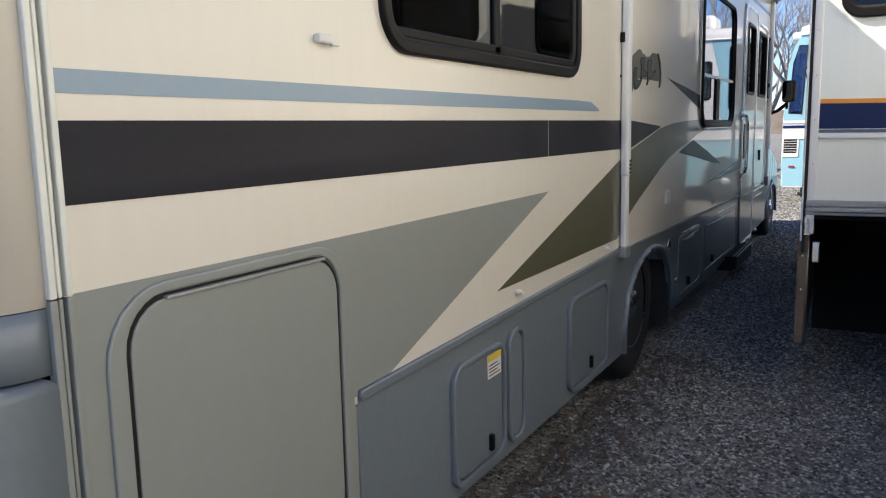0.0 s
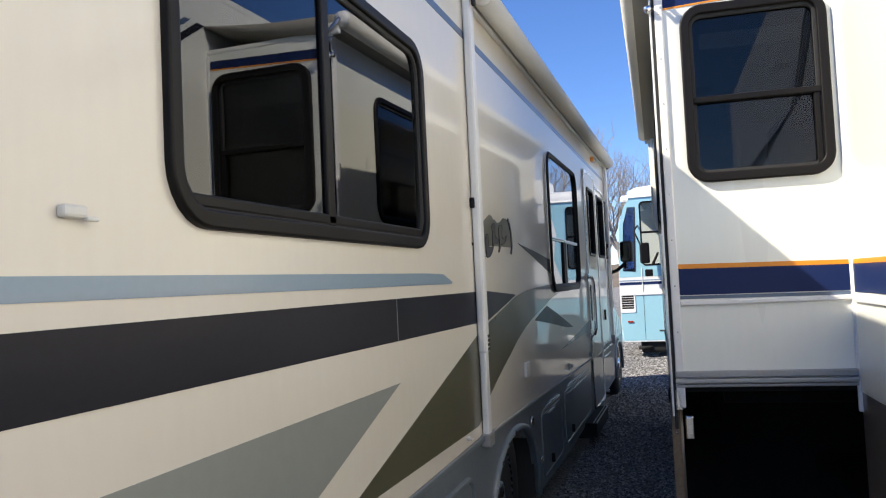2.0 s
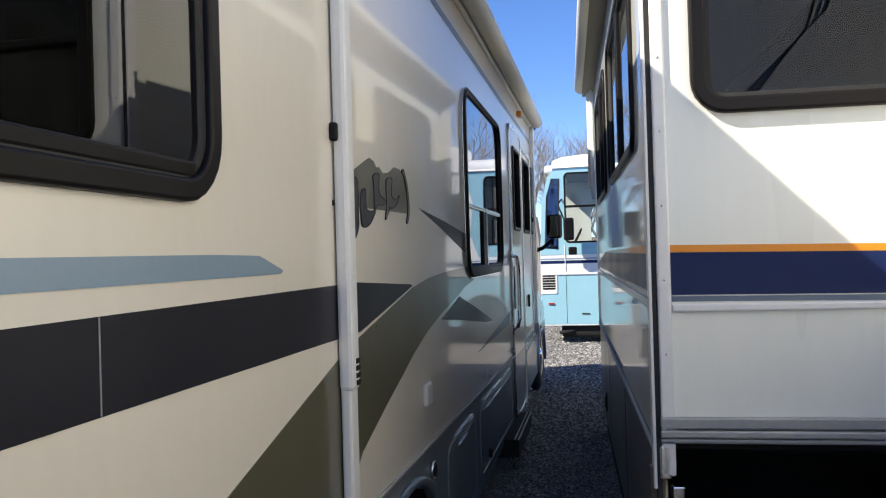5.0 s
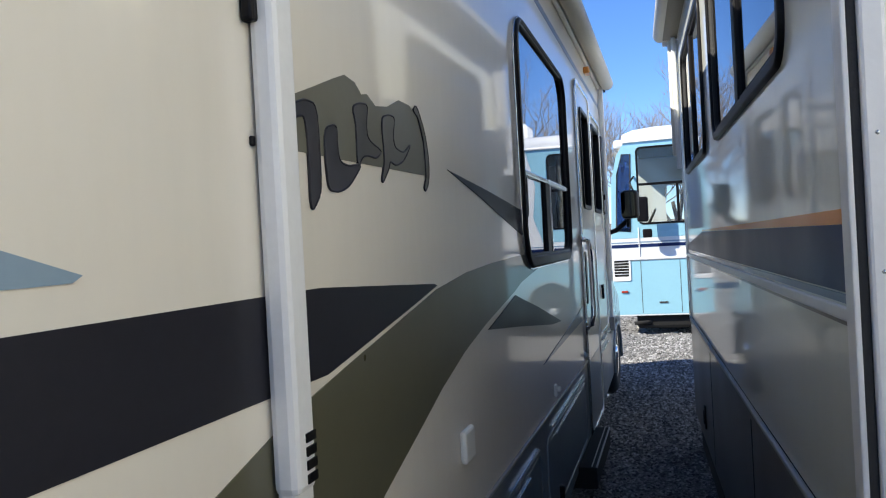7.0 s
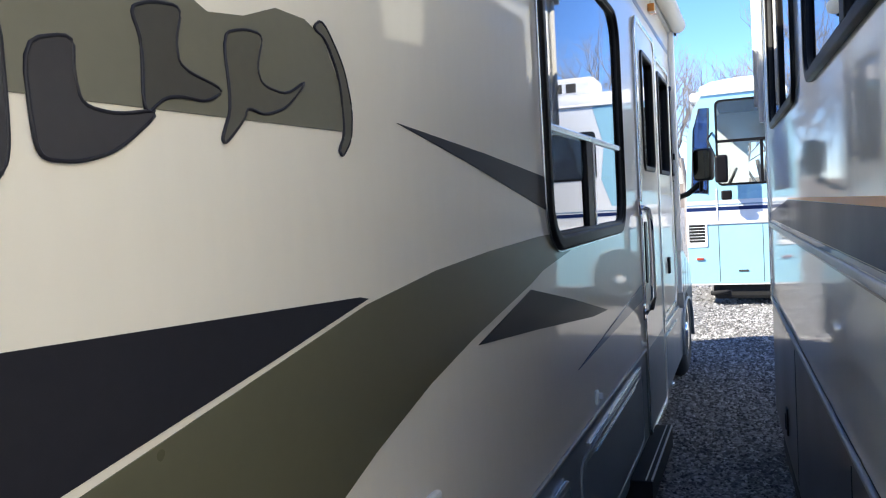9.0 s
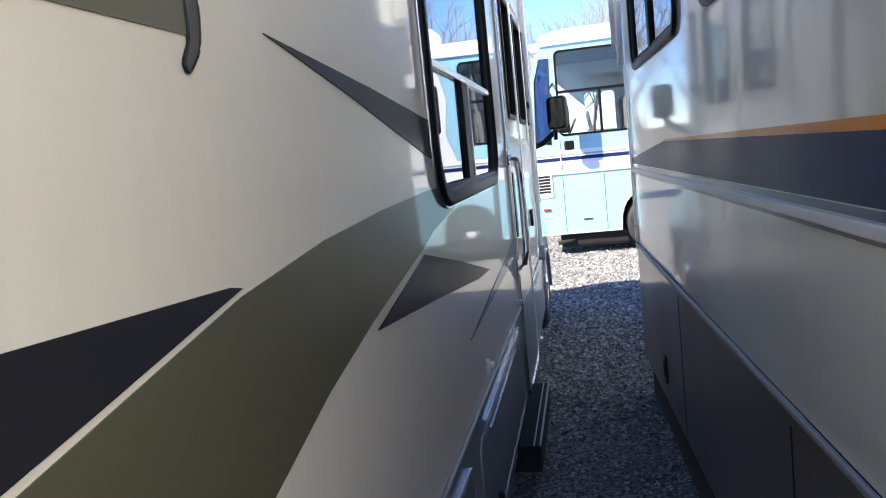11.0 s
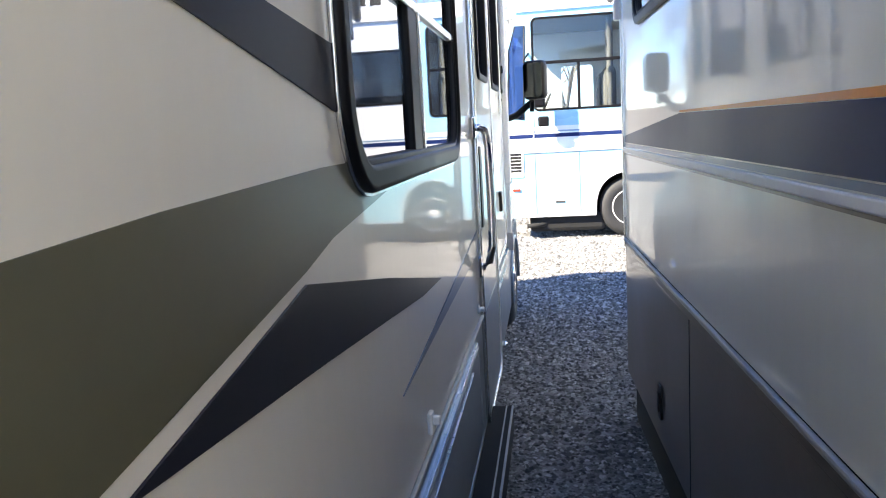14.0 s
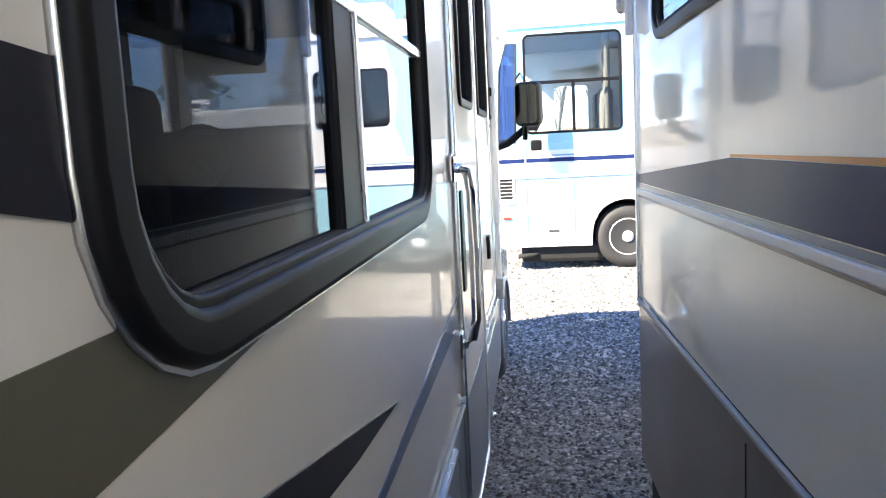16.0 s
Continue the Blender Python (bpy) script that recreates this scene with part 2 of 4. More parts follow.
def lathe(name, mat, profile, centre, axis="x", parent=None, label="", n=40):
    """A turned shape: a profile of (along, radius) about an axis through centre."""
    bm = bmesh.new()
    rings = []
    for a, r in profile:
        ring = []
        for k in range(n):
            c, s = math.cos(2 * math.pi * k / n), math.sin(2 * math.pi * k / n)
            v = Vector((a, r * c, r * s)) if axis == "x" else Vector((r * c, a, r * s)) if axis == "y" else Vector((r * c, r * s, a))
            ring.append(bm.verts.new(Vector(centre) + v))
        rings.append(ring)
    for i in range(len(rings) - 1):
        for k in range(n):
            bm.faces.new((rings[i][k], rings[i][(k + 1) % n], rings[i + 1][(k + 1) % n], rings[i + 1][k]))
    bm.faces.new(rings[0][::-1])
    bm.faces.new(rings[-1])
    return part(name, bm, mat, parent, label, True)


def window(parent, p0, p1, q0, q1, n0, out, axis="x", r=0.1, fw=0.045, proud=0.025, pane=GLASS_DARK, frame_mat=BLACK_FRAME, label="", inner=True, filled=True, setback=0.015):
    """A framed window: an outer ring proud of the wall (towards out), a thinner inner ring, and a pane set back."""
    lo, hi = sorted((n0 - out * 0.035, n0 + out * proud))
    f = plate("window_frame", frame_mat, rrect(p0, p1, q0, q1, r), lo, hi, axis, [rrect(p0 + fw, p1 - fw, q0 + fw, q1 - fw, max(0.02, r - fw))], parent, label, bevel=0.008)
    lo, hi = sorted((n0 - out * (setback + 0.005), n0 - out * setback))
    if filled:
        g = plate("pane", pane, rrect(p0 + fw - 0.004, p1 - fw + 0.004, q0 + fw - 0.004, q1 - fw + 0.004, max(0.02, r - fw)), lo, hi, axis, (), f)
        g.visible_shadow = False
    if inner:
        lo, hi = sorted((n0 - out * 0.03, n0 + out * proud * 0.3))
        k = fw - 0.002
        plate("gasket", RUBBER, rrect(p0 + k, p1 - k, q0 + k, q1 - k, max(0.02, r - k)), lo, hi, axis,
              [rrect(p0 + k + 0.016, p1 - k - 0.016, q0 + k + 0.016, q1 - k - 0.016, max(0.015, r - k - 0.016))], f)
    return f


def ring_door(parent, p0, p1, q0, q1, n0, out, mat, axis="x", r=0.07, name="compartment_door", lip=0.02, proud=0.02):
    """A hatch: a raised rounded rim round a slightly raised panel."""
    lo, hi = sorted((n0 - out * 0.004, n0 + out * 0.55 * proud))
    d = plate(name, mat, rrect(p0 + lip + 0.006, p1 - lip - 0.006, q0 + lip + 0.006, q1 - lip - 0.006, r - lip), lo, hi, axis, (), parent, bevel=0.004)
    lo, hi = sorted((n0 - out * 0.004, n0 + out * proud))
    plate("rim", mat, rrect(p0, p1, q0, q1, r), lo, hi, axis, [rrect(p0 + lip, p1 - lip, q0 + lip, q1 - lip, r - lip)], d, bevel=min(0.006, 0.3 * proud))
    return d


def wheel(parent, centre, r, out, axis="x", width=0.26, rim=CHROME, name="wheel"):
    """A tyre with a chrome rim; out: the side that shows."""
    c = Vector(centre)
    o = out
    prof = [(0, r * 0.58), (o * 0.012, r * 0.66), (o * 0.016, r * 0.8), (0, r * 0.92), (-o * 0.03, r * 0.985), (-o * 0.06, r), (-o * (width - 0.06), r), (-o * width, r * 0.9), (-o * width, r * 0.5)]
    t = lathe("tyre", RUBBER, prof, c, axis, parent, n=56)
    prof = [(-o * 0.02, r * 0.6), (o * 0.006, r * 0.585), (-o * 0.008, r * 0.53), (-o * 0.06, r * 0.47), (-o * 0.075, r * 0.36), (-o * 0.03, r * 0.3), (-o * 0.028, r * 0.2), (o * 0.012, r * 0.17), (o * 0.02, r * 0.05)]
    w = lathe("rim", rim, prof, c, axis, t)
    for k in range(8):
        a = 2 * math.pi * k / 8
        if axis == "x":
            p = c + Vector((-o * 0.05, r * 0.28 * math.cos(a), r * 0.28 * math.sin(a)))
        else:
            p = c + Vector((r * 0.28 * math.cos(a), -o * 0.05, r * 0.28 * math.sin(a)))
        lathe("lug_nut", rim, [(0, 0.016), (o * 0.03, 0.015), (o * 0.036, 0.006)], p, axis, t, n=6)
    return t

# ---- ground ----


def ground_z(x, y):
    return GROUND


def make_ground():
    m = bpy.data.materials.new("grey_gravel_ground")
    m.use_nodes = True
    t = m.node_tree
    b = t.nodes["Principled BSDF"]
    b.inputs["Roughness"].default_value = 0.9
    tc = t.nodes.new("ShaderNodeTexCoord")
    vo, n1, n2 = t.nodes.new("ShaderNodeTexVoronoi"), t.nodes.new("ShaderNodeTexNoise"), t.nodes.new("ShaderNodeTexNoise")
    vo.inputs["Scale"].default_value, n1.inputs["Scale"].default_value, n2.inputs["Scale"].default_value = 66, 2.2, 150
    n1.inputs["Detail"].default_value = 6
    for n in (vo, n1, n2):
        t.links.new(tc.outputs["Object"], n.inputs["Vector"])
    ramp = t.nodes.new("ShaderNodeValToRGB")
    ramp.color_ramp.elements[0].color, ramp.color_ramp.elements[1].color = (0.06, 0.058, 0.057, 1), (0.32, 0.313, 0.306, 1)
    ramp.color_ramp.elements[0].position, ramp.color_ramp.elements[1].position = 0.15, 0.9
    sep = t.nodes.new("ShaderNodeSeparateColor")
    t.links.new(vo.outputs["Color"], sep.inputs[0])
    mx = t.nodes.new("ShaderNodeMath")
    mx.operation = "MULTIPLY_ADD"
    mx.inputs[1].default_value = 0.6
    t.links.new(sep.outputs[0], mx.inputs[0])
    m2 = t.nodes.new("ShaderNodeMath")
    m2.operation = "MULTIPLY"
    m2.inputs[1].default_value = 0.55
    t.links.new(n1.outputs[0], m2.inputs[0])
    t.links.new(m2.outputs[0], mx.inputs[2])
    t.links.new(mx.outputs[0], ramp.inputs[0])
    t.links.new(ramp.outputs[0], b.inputs["Base Color"])
    bp = t.nodes.new("ShaderNodeBump")
    bp.inputs["Strength"].default_value, bp.inputs["Distance"].default_value = 1.0, 0.015
    inv = t.nodes.new("ShaderNodeMath")
    inv.operation = "MULTIPLY_ADD"
    inv.inputs[1].default_value = -1
    t.links.new(vo.outputs["Distance"], inv.inputs[0])
    t.links.new(n2.outputs[0], inv.inputs[2])
    t.links.new(inv.outputs[0], bp.inputs["Height"])
    t.links.new(bp.outputs[0], b.inputs["Normal"])
    bm = bmesh.new()
    ys = [-400, -60, -20, -6, 0, 6, 12, 16, 20, 30, 60, 400]
    xs = [-400, -60, -12, -4, 0, 4, 12, 60, 400]
    grid = [[bm.verts.new((x, y, ground_z(x, max(-6, min(20, y))))) for x in xs] for y in ys]
    for i in range(len(ys) - 1):
        for j in range(len(xs) - 1):
            bm.faces.new((grid[i][j], grid[i][j + 1], grid[i + 1][j + 1], grid[i + 1][j]))
    g = part("ground", bm, m)
    tagged(g, "pale grey crushed gravel lot", "ground", kind="structure")
    # loose stones
    sm = bpy.data.materials.new("crushed_stone")
    sm.use_nodes = True
    t = sm.node_tree
    b = t.nodes["Principled BSDF"]
    b.inputs["Roughness"].default_value = 0.85
    geo, ramp = t.nodes.new("ShaderNodeNewGeometry"), t.nodes.new("ShaderNodeValToRGB")
    e = ramp.color_ramp.elements
    e[0].color, e[1].color = (0.045, 0.044, 0.043, 1), (0.48, 0.472, 0.465, 1)
    k = ramp.color_ramp.elements.new(0.6)
    k.color = (0.165, 0.162, 0.158, 1)
    t.links.new(geo.outputs["Random Per Island"], ramp.inputs[0])
    t.links.new(ramp.outputs[0], b.inputs["Base Color"])
    rng = np.random.default_rng(3)
    base = np.array([(1, 0, 0), (-1, 0, 0), (0, 1, 0), (0, -1, 0), (0, 0, 1), (0, 0, -1)], float)
    faces = np.array([(0, 2, 4), (2, 1, 4), (1, 3, 4), (3, 0, 4), (2, 0, 5), (1, 2, 5), (3, 1, 5), (0, 3, 5)])
    xs, ys, sz = [], [], []
    for x0, x1, y0, y1, count, s0, s1 in ((-0.95, 0.35, 1.0, 8.5, 34000, 0.005, 0.013), (-1.0, 0.9, 8.5, 15.5, 30000, 0.007, 0.018), (-7, 9, 11.0, 26.0, 30000, 0.012, 0.03), (-1.2, 1.6, -1.0, 6.0, 22000, 0.005, 0.013)):
        xs.append(rng.uniform(x0, x1, count)), ys.append(rng.uniform(y0, y1, count)), sz.append(rng.uniform(s0, s1, count))
    xs, ys, sz = np.concatenate(xs), np.concatenate(ys), np.concatenate(sz)
    n = len(xs)
    q = base[None] * (1 + rng.uniform(-0.35, 0.35, (n, 6, 3))) + rng.uniform(-0.25, 0.25, (n, 6, 3))
    a = rng.uniform(0, 6.28, n)
    rot = np.stack([np.cos(a), -np.sin(a), np.sin(a), np.cos(a)], 1).reshape(n, 2, 2)
    q[:, :, :2] = np.einsum("nij,nkj->nki", rot, q[:, :, :2])
    q *= sz[:, None, None] * np.array([1.0, 0.8, 0.6])
    q += np.stack([xs, ys, GROUND + sz * 0.2], 1)[:, None]
    f = (faces[None] + 6 * np.arange(n)[:, None, None]).reshape(-1, 3)
    me = bpy.data.meshes.new("gravel")
    me.from_pydata(q.reshape(-1, 3).tolist(), [], f.tolist())
    tagged(to_object("gravel", me, sm), "loose crushed grey stones on the lot", "gravel", kind="stuff")
    vs, fs = [], []
    rnd = random.Random(8)
    for _ in range(1500):
        x, y = -0.86 + abs(rnd.gauss(0, 0.2)) - 0.12, rnd.uniform(1.0, 5.2)
        s, a, k = rnd.uniform(0.01, 0.028), rnd.uniform(0, 6.28), rnd.uniform(0.3, 0.6)
        u, w = Vector((math.cos(a), math.sin(a), rnd.uniform(-0.3, 0.5))) * s, Vector((-math.sin(a), math.cos(a), rnd.uniform(-0.3, 0.5))) * s * k
        p = Vector((x, y, GROUND + rnd.uniform(0.012, 0.022)))
        b0 = len(vs)
        vs += [p - u, p - w + u * 0.1, p + u, p + w + u * 0.1]
        fs.append((b0, b0 + 1, b0 + 2, b0 + 3))
    me = bpy.data.meshes.new("leaf_litter")
    me.from_pydata([tuple(v) for v in vs], [], fs)
    tagged(to_object("leaf_litter", me, LEAF), "dry brown leaf litter along the skirt", "leaves", kind="stuff")


make_ground()

# ---- cream motorhome, whose door side the walk follows ----
XA = -0.917
AX0 = -3.3
REAR, FRONT = 1.02, 11.6
PILLAR, FENDER = 10.78, 11.9
ROOF = 2.97
BELT = 0.775


def arch(cy, half, top, bottom, n=14):
    """The outline of a wheel opening, from the rear foot over the top to the front foot."""
    return [(cy - half * math.cos(math.pi * i / n) * (1 - 0.06 * math.sin(math.pi * i / n)), bottom + (top - bottom) * math.sin(math.pi * i / n) ** 0.62) for i in range(n + 1)]


def decal(coach, name, mat, pts, lift=0.002):
    return plate(name, mat, pts, XA - 0.001, XA + lift, "x", (), coach)


def cream_motorhome():
    a = thing("motorhome", "cream motorhome with charcoal, olive and blue sweeping stripes", "motorhome", pose(0, 0, 0))
    o = 1
    win1 = (2.04, 3.635, 1.657, 2.45)
    win2 = (6.39, 7.90, 1.425, 2.47)
    doorw = (8.68, 9.20, 1.74, 2.44)
    sidew = (9.54, 10.17, 1.74, 2.44)
    quarter = (10.36, 10.68, 1.74, 2.44)
    holes = [rrect(y0 + 0.02, y1 - 0.02, z0 + 0.02, z1 - 0.02, r) for (y0, y1, z0, z1), r in ((win1, 0.1), (win2, 0.13), (doorw, 0.07), (sidew, 0.07), (quarter, 0.07))]
    plate("side_wall", CREAM, [(REAR + 0.04, BELT - 0.04), (FENDER, BELT - 0.04), (FENDER - 0.1, 0.92), (11.1, 1.12), (PILLAR + 0.08, 1.35), (PILLAR, 1.7), (PILLAR - 0.04, ROOF), (REAR + 0.04, ROOF)], XA - 0.04, XA, "x", holes, a)
    # lower skirt with the wheel openings
    low = 0.21
    skirt = [(1.88, BELT - 0.015), (1.88, low + 0.03), (2.6, low + 0.015), (4.40, low)] + arch(4.99, 0.59, 0.715, low)[1:-1] + [(5.6, low), (7.0, 0.2), (10.68, 0.28)]
    skirt += arch(11.25, 0.52, 0.68, 0.28)[1:-1] + [(11.82, 0.28), (FENDER, 0.3), (FENDER, BELT - 0.03), (8.5, BELT - 0.03), (4.45, BELT + 0.018), (4.2, BELT + 0.02)]
    plate("skirt", SLATE, skirt, XA - 0.035, XA + 0.0015, "x", (), a, "slate-grey lower skirt", bevel=0.001)
    plate("rear_quarter", SAGE, [(REAR + 0.04, BELT - 0.045), (REAR + 0.04, 0.22), (1.875, 0.22), (1.875, BELT - 0.045)], XA - 0.035, XA, "x", (), a)
    # arch lip
    lip = arch(4.99, 0.59, 0.715, low, 20)
    tube("arch_lip", SLATE, [(XA + 0.006, y, z) for y, z in lip], 0.018, a)
    for i in range(3, 10, 2):
        y, z = lip[i]
        box("arch_clip", ALUMINIUM, XA, XA + 0.028, y - 0.012, y + 0.012, z - 0.012, z + 0.012, a, bevel=0.003)
    tube("arch_lip", SLATE, [(XA + 0.006, y, z) for y, z in arch(11.25, 0.52, 0.68, 0.28, 20)], 0.015, a)
    # belt mouldings
    plate("belt_moulding", SLATE, [(1.88, BELT - 0.03), (4.30, BELT + 0.012), (4.30, BELT + 0.04), (1.88, BELT - 0.002)], XA, XA + 0.018, "x", (), a, bevel=0.006)
    plate("belt_moulding", DULL_ALU, [(4.5, BELT + 0.016), (8.46, BELT - 0.04), (8.46, BELT - 0.028), (4.5, BELT + 0.028)], XA, XA + 0.014, "x", (), a, "dull grey belt moulding", bevel=0.004)
    box("belt_moulding", ALUMINIUM, XA, XA + 0.014, 9.42, 10.44, BELT - 0.066, BELT - 0.05, a, bevel=0.004)
    box("belt_moulding", ALUMINIUM, XA, XA + 0.014, 9.46, 10.2, BELT - 0.135, BELT - 0.122, a, bevel=0.004)
    lathe("skirt_light", CHROME, [(0, 0.022), (0.02, 0.02), (0.028, 0.008)], (XA, 9.72, 0.26), "x", a, n=16)
    # the closed shell: roof, floor, far side, nose
    box("roof", COACH_WHITE, AX0, XA - 0.02, REAR - 0.1, PILLAR - 0.06, ROOF - 0.05, ROOF + 0.025, a, bevel=0.02)
    box("roof", COACH_WHITE, AX0 + 0.3, XA - 0.3, PILLAR - 0.06, FRONT - 0.1, ROOF - 0.05, ROOF + 0.02, a, bevel=0.02)
    box("floor_pan", UNDER, AX0 + 0.05, XA - 0.05, 5.75, 10.65, 0.62, 0.68, a)
    box("floor_pan", UNDER, AX0 + 0.05, XA - 0.05, REAR, 4.3, 0.24, 0.32, a)
    box("floor_pan", UNDER, AX0 + 0.05, XA - 0.05, 4.25, 5.8, 0.74, 0.80, a)
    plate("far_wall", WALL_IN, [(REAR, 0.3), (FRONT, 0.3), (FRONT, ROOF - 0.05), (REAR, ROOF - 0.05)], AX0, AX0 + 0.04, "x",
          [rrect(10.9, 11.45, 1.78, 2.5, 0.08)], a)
    plate("far_skin", CREAM, [(REAR, 0.3), (FRONT, 0.3), (FRONT, ROOF - 0.05), (REAR, ROOF - 0.05)], AX0 - 0.012, AX0 - 0.003, "x",
          [rrect(10.9, 11.45, 1.78, 2.5, 0.08)], a)
    plate("nose", CREAM, [(AX0, 0.3), (XA - 0.3, 0.3), (XA - 0.3, 2.75), (AX0, 2.75)], FRONT - 0.05, FRONT, "y", [rrect(AX0 + 0.12, XA - 0.38, 1.72, 2.52, 0.12)], a)
    plate("windshield", GLASS_MID, rrect(AX0 + 0.11, XA - 0.37, 1.71, 2.53, 0.12), FRONT - 0.03, FRONT - 0.024, "y", (), a)
    plate("far_pane", GLASS_MID, rrect(10.89, 11.46, 1.77, 2.51, 0.08), AX0 + 0.01, AX0 + 0.016, "x", (), a)
    corner = [(XA - 0.045, PILLAR - 0.01), (XA - 0.33, FRONT - 0.06), (XA - 0.30, FRONT - 0.05), (XA - 0.015, PILLAR + 0.005)]
    plate("corner_panel", CREAM, corner, 0.92, 1.7, "z", (), a)
    plate("corner_glass", GLASS_DARK, corner, 1.7, 2.6, "z", (), a)
    plate("corner_brow", CREAM, corner, 2.6, ROOF, "z", (), a)
    box("nose_cap", CREAM, AX0, XA - 0.3, FRONT - 0.2, FRONT - 0.01, 2.7, ROOF + 0.02, a, bevel=0.05)
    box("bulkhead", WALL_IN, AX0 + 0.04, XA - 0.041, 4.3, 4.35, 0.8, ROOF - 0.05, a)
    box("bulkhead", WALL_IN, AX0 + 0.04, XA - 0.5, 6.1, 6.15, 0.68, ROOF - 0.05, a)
    # seats and wheel of the cab
    for sx in (-2.68, -1.6):
        box("cab_seat", SEAT, sx, sx + 0.55, 8.95, 9.5, 0.68, 1.2, a, bevel=0.06)
        box("seat_back", SEAT, sx, sx + 0.55, 8.85, 9.05, 1.12, 1.90 if sx < -2 else 1.45, a, bevel=0.08)
    box("dashboard", DARK, AX0 + 0.06, XA - 0.36, 10.85, FRONT - 0.06, 0.8, 1.79, a, bevel=0.05)
    tube("steering_wheel", DARK, [(-2.72 + 0.22 * math.cos(k * math.pi / 10), 10.55 + 0.1 * math.sin(k * math.pi / 10), 1.60 + 0.2 * math.sin(k * math.pi / 10)) for k in range(20)], 0.018, a, cyclic=True)
    tube("steering_column", DARK, [(-2.72, 10.55, 1.6), (-2.72, 10.95, 1.45)], 0.03, a)
    box("sun_visor", DARK, -3.0, -2.42, 11.1, 11.14, 2.15, 2.44, a, bevel=0.018)
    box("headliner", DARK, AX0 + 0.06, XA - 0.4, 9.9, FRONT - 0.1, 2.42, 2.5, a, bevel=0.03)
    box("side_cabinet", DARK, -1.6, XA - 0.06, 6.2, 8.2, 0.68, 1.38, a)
    # rear cap with its round corner, a lower bumper ledge and a lamp
    prof = [(XA, REAR + 0.005)] + [(XA - 0.06 + 0.06 * math.cos(radians(k * 10)), REAR - 0.11 * math.sin(radians(k * 10))) for k in range(1, 10)] + [(AX0, REAR - 0.17), (AX0, REAR + 0.005)]
    plate("rear_cap", CREAM, prof, 1.175, ROOF + 0.01, "z", (), a, "cream rounded rear cap")
    plate("rear_cap_band", SLATE, prof, 1.062, 1.173, "z", (), a)
    led = [(x + (0.012 if x > -1.2 else 0), y - (0.1 if y < REAR - 0.01 else 0)) for x, y in prof]
    plate("rear_bumper", SLATE, led, 0.22, 1.058, "z", (), a, bevel=0.02)
    lathe("tail_lamp", CHROME, [(0, 0.05), (-0.02, 0.06), (-0.03, 0.04)], (XA - 0.10, REAR - 0.225, 0.85), "y", a, "round chrome-rimmed tail lamp")
    for y, w in ((REAR + 0.004, 0.014), (REAR + 0.022, 0.008), (REAR + 0.036, 0.012)):
        box("corner_rib", IVORY, XA - 0.01, XA + 0.008 + 0.004 * (w > 0.01), y, y + w, 1.187, ROOF, a, bevel=0.003)
        box("corner_rib", SAGE, XA - 0.01, XA + 0.008 + 0.004 * (w > 0.01), y, y + w, 0.23, 1.185, a, bevel=0.003)
    # stripes
    y0 = REAR + 0.052
    decal(a, "blue_stripe", PALE_BLUE, [(y0, 1.519), (3.87, 1.520), (3.93, 1.521), (3.945, 1.528), (3.82, 1.562), (3.62, 1.565), (y0, 1.559)])
    decal(a, "charcoal_stripe", NIGHT, [(y0, 1.336), (4.51, 1.331), (4.9, 1.393), (5.18, 1.440), (5.15, 1.446), (4.5, 1.479), (y0, 1.475)])
    decal(a, "sage_wedge", SAGE, [(y0, BELT - 0.02), (1.99, BELT - 0.018), (3.275, 1.19), (1.76, 1.187), (y0, 1.188)], 0.0018)
    decal(a, "olive_sweep", OLIVE, [(2.767, 0.870), (3.3, 1.01), (3.9, 1.168), (4.39, 1.297), (4.6, 1.334), (4.926, 1.389), (5.173, 1.431), (5.478, 1.459), (5.82, 1.474), (6.29, 1.485), (6.6, 1.485), (7.6, 1.47),
                                   (6.75, 1.42), (6.32, 1.381), (6.185, 1.356), (5.688, 1.288), (5.422, 1.242), (5.178, 1.183), (5.015, 1.133), (4.75, 1.055), (4.5, 0.975), (4.40, 0.90), (4.25, 0.865)])
    decal(a, "charcoal_wedge", NIGHT, [(5.712, 1.266), (5.95, 1.303), (6.18, 1.34), (6.7, 1.248), (7.37, 1.118), (7.05, 1.135), (6.24, 1.217)], 0.0035)
    decal(a, "thin_spear", STEEL_BLUE, [(6.745, 0.99), (8.46, 1.02), (8.46, 1.11), (7.75, 1.057)], 0.0035)
    decal(a, "upper_spear", NIGHT, [(5.334, 1.742), (5.832, 1.709), (6.43, 1.661), (6.43, 1.556), (5.70, 1.684)])
    decal(a, "eave_stripe", STEEL_BLUE, [(y0, 2.68), (10.44, 2.68), (10.44, 2.715), (y0, 2.715)])
    box("stripe_seam", DULL_ALU, XA, XA + 0.0032, 3.269, 3.272, 1.3345, 1.4765, a, bevel=0)
    # emblem: a hill silhouette under five dark brush strokes
    hill = [(4.376, 1.772), (4.44, 1.795), (4.52, 1.822), (4.60, 1.85), (4.65, 1.866), (4.70, 1.861), (4.731, 1.843), (4.76, 1.849), (4.807, 1.832), (4.88, 1.842), (4.955, 1.868), (5.03, 1.868), (5.08, 1.85), (5.12, 1.79), (5.138, 1.712), (4.376, 1.702)]
    decal(a, "emblem_hill", OLIVE_LIGHT, hill)
    s1 = [(4.40, 1.758), (4.439, 1.781), (4.473, 1.792), (4.52, 1.79), (4.521, 1.665), (4.515, 1.636), (4.486, 1.61), (4.476, 1.613), (4.477, 1.69), (4.471, 1.766), (4.438, 1.758), (4.4, 1.744)]
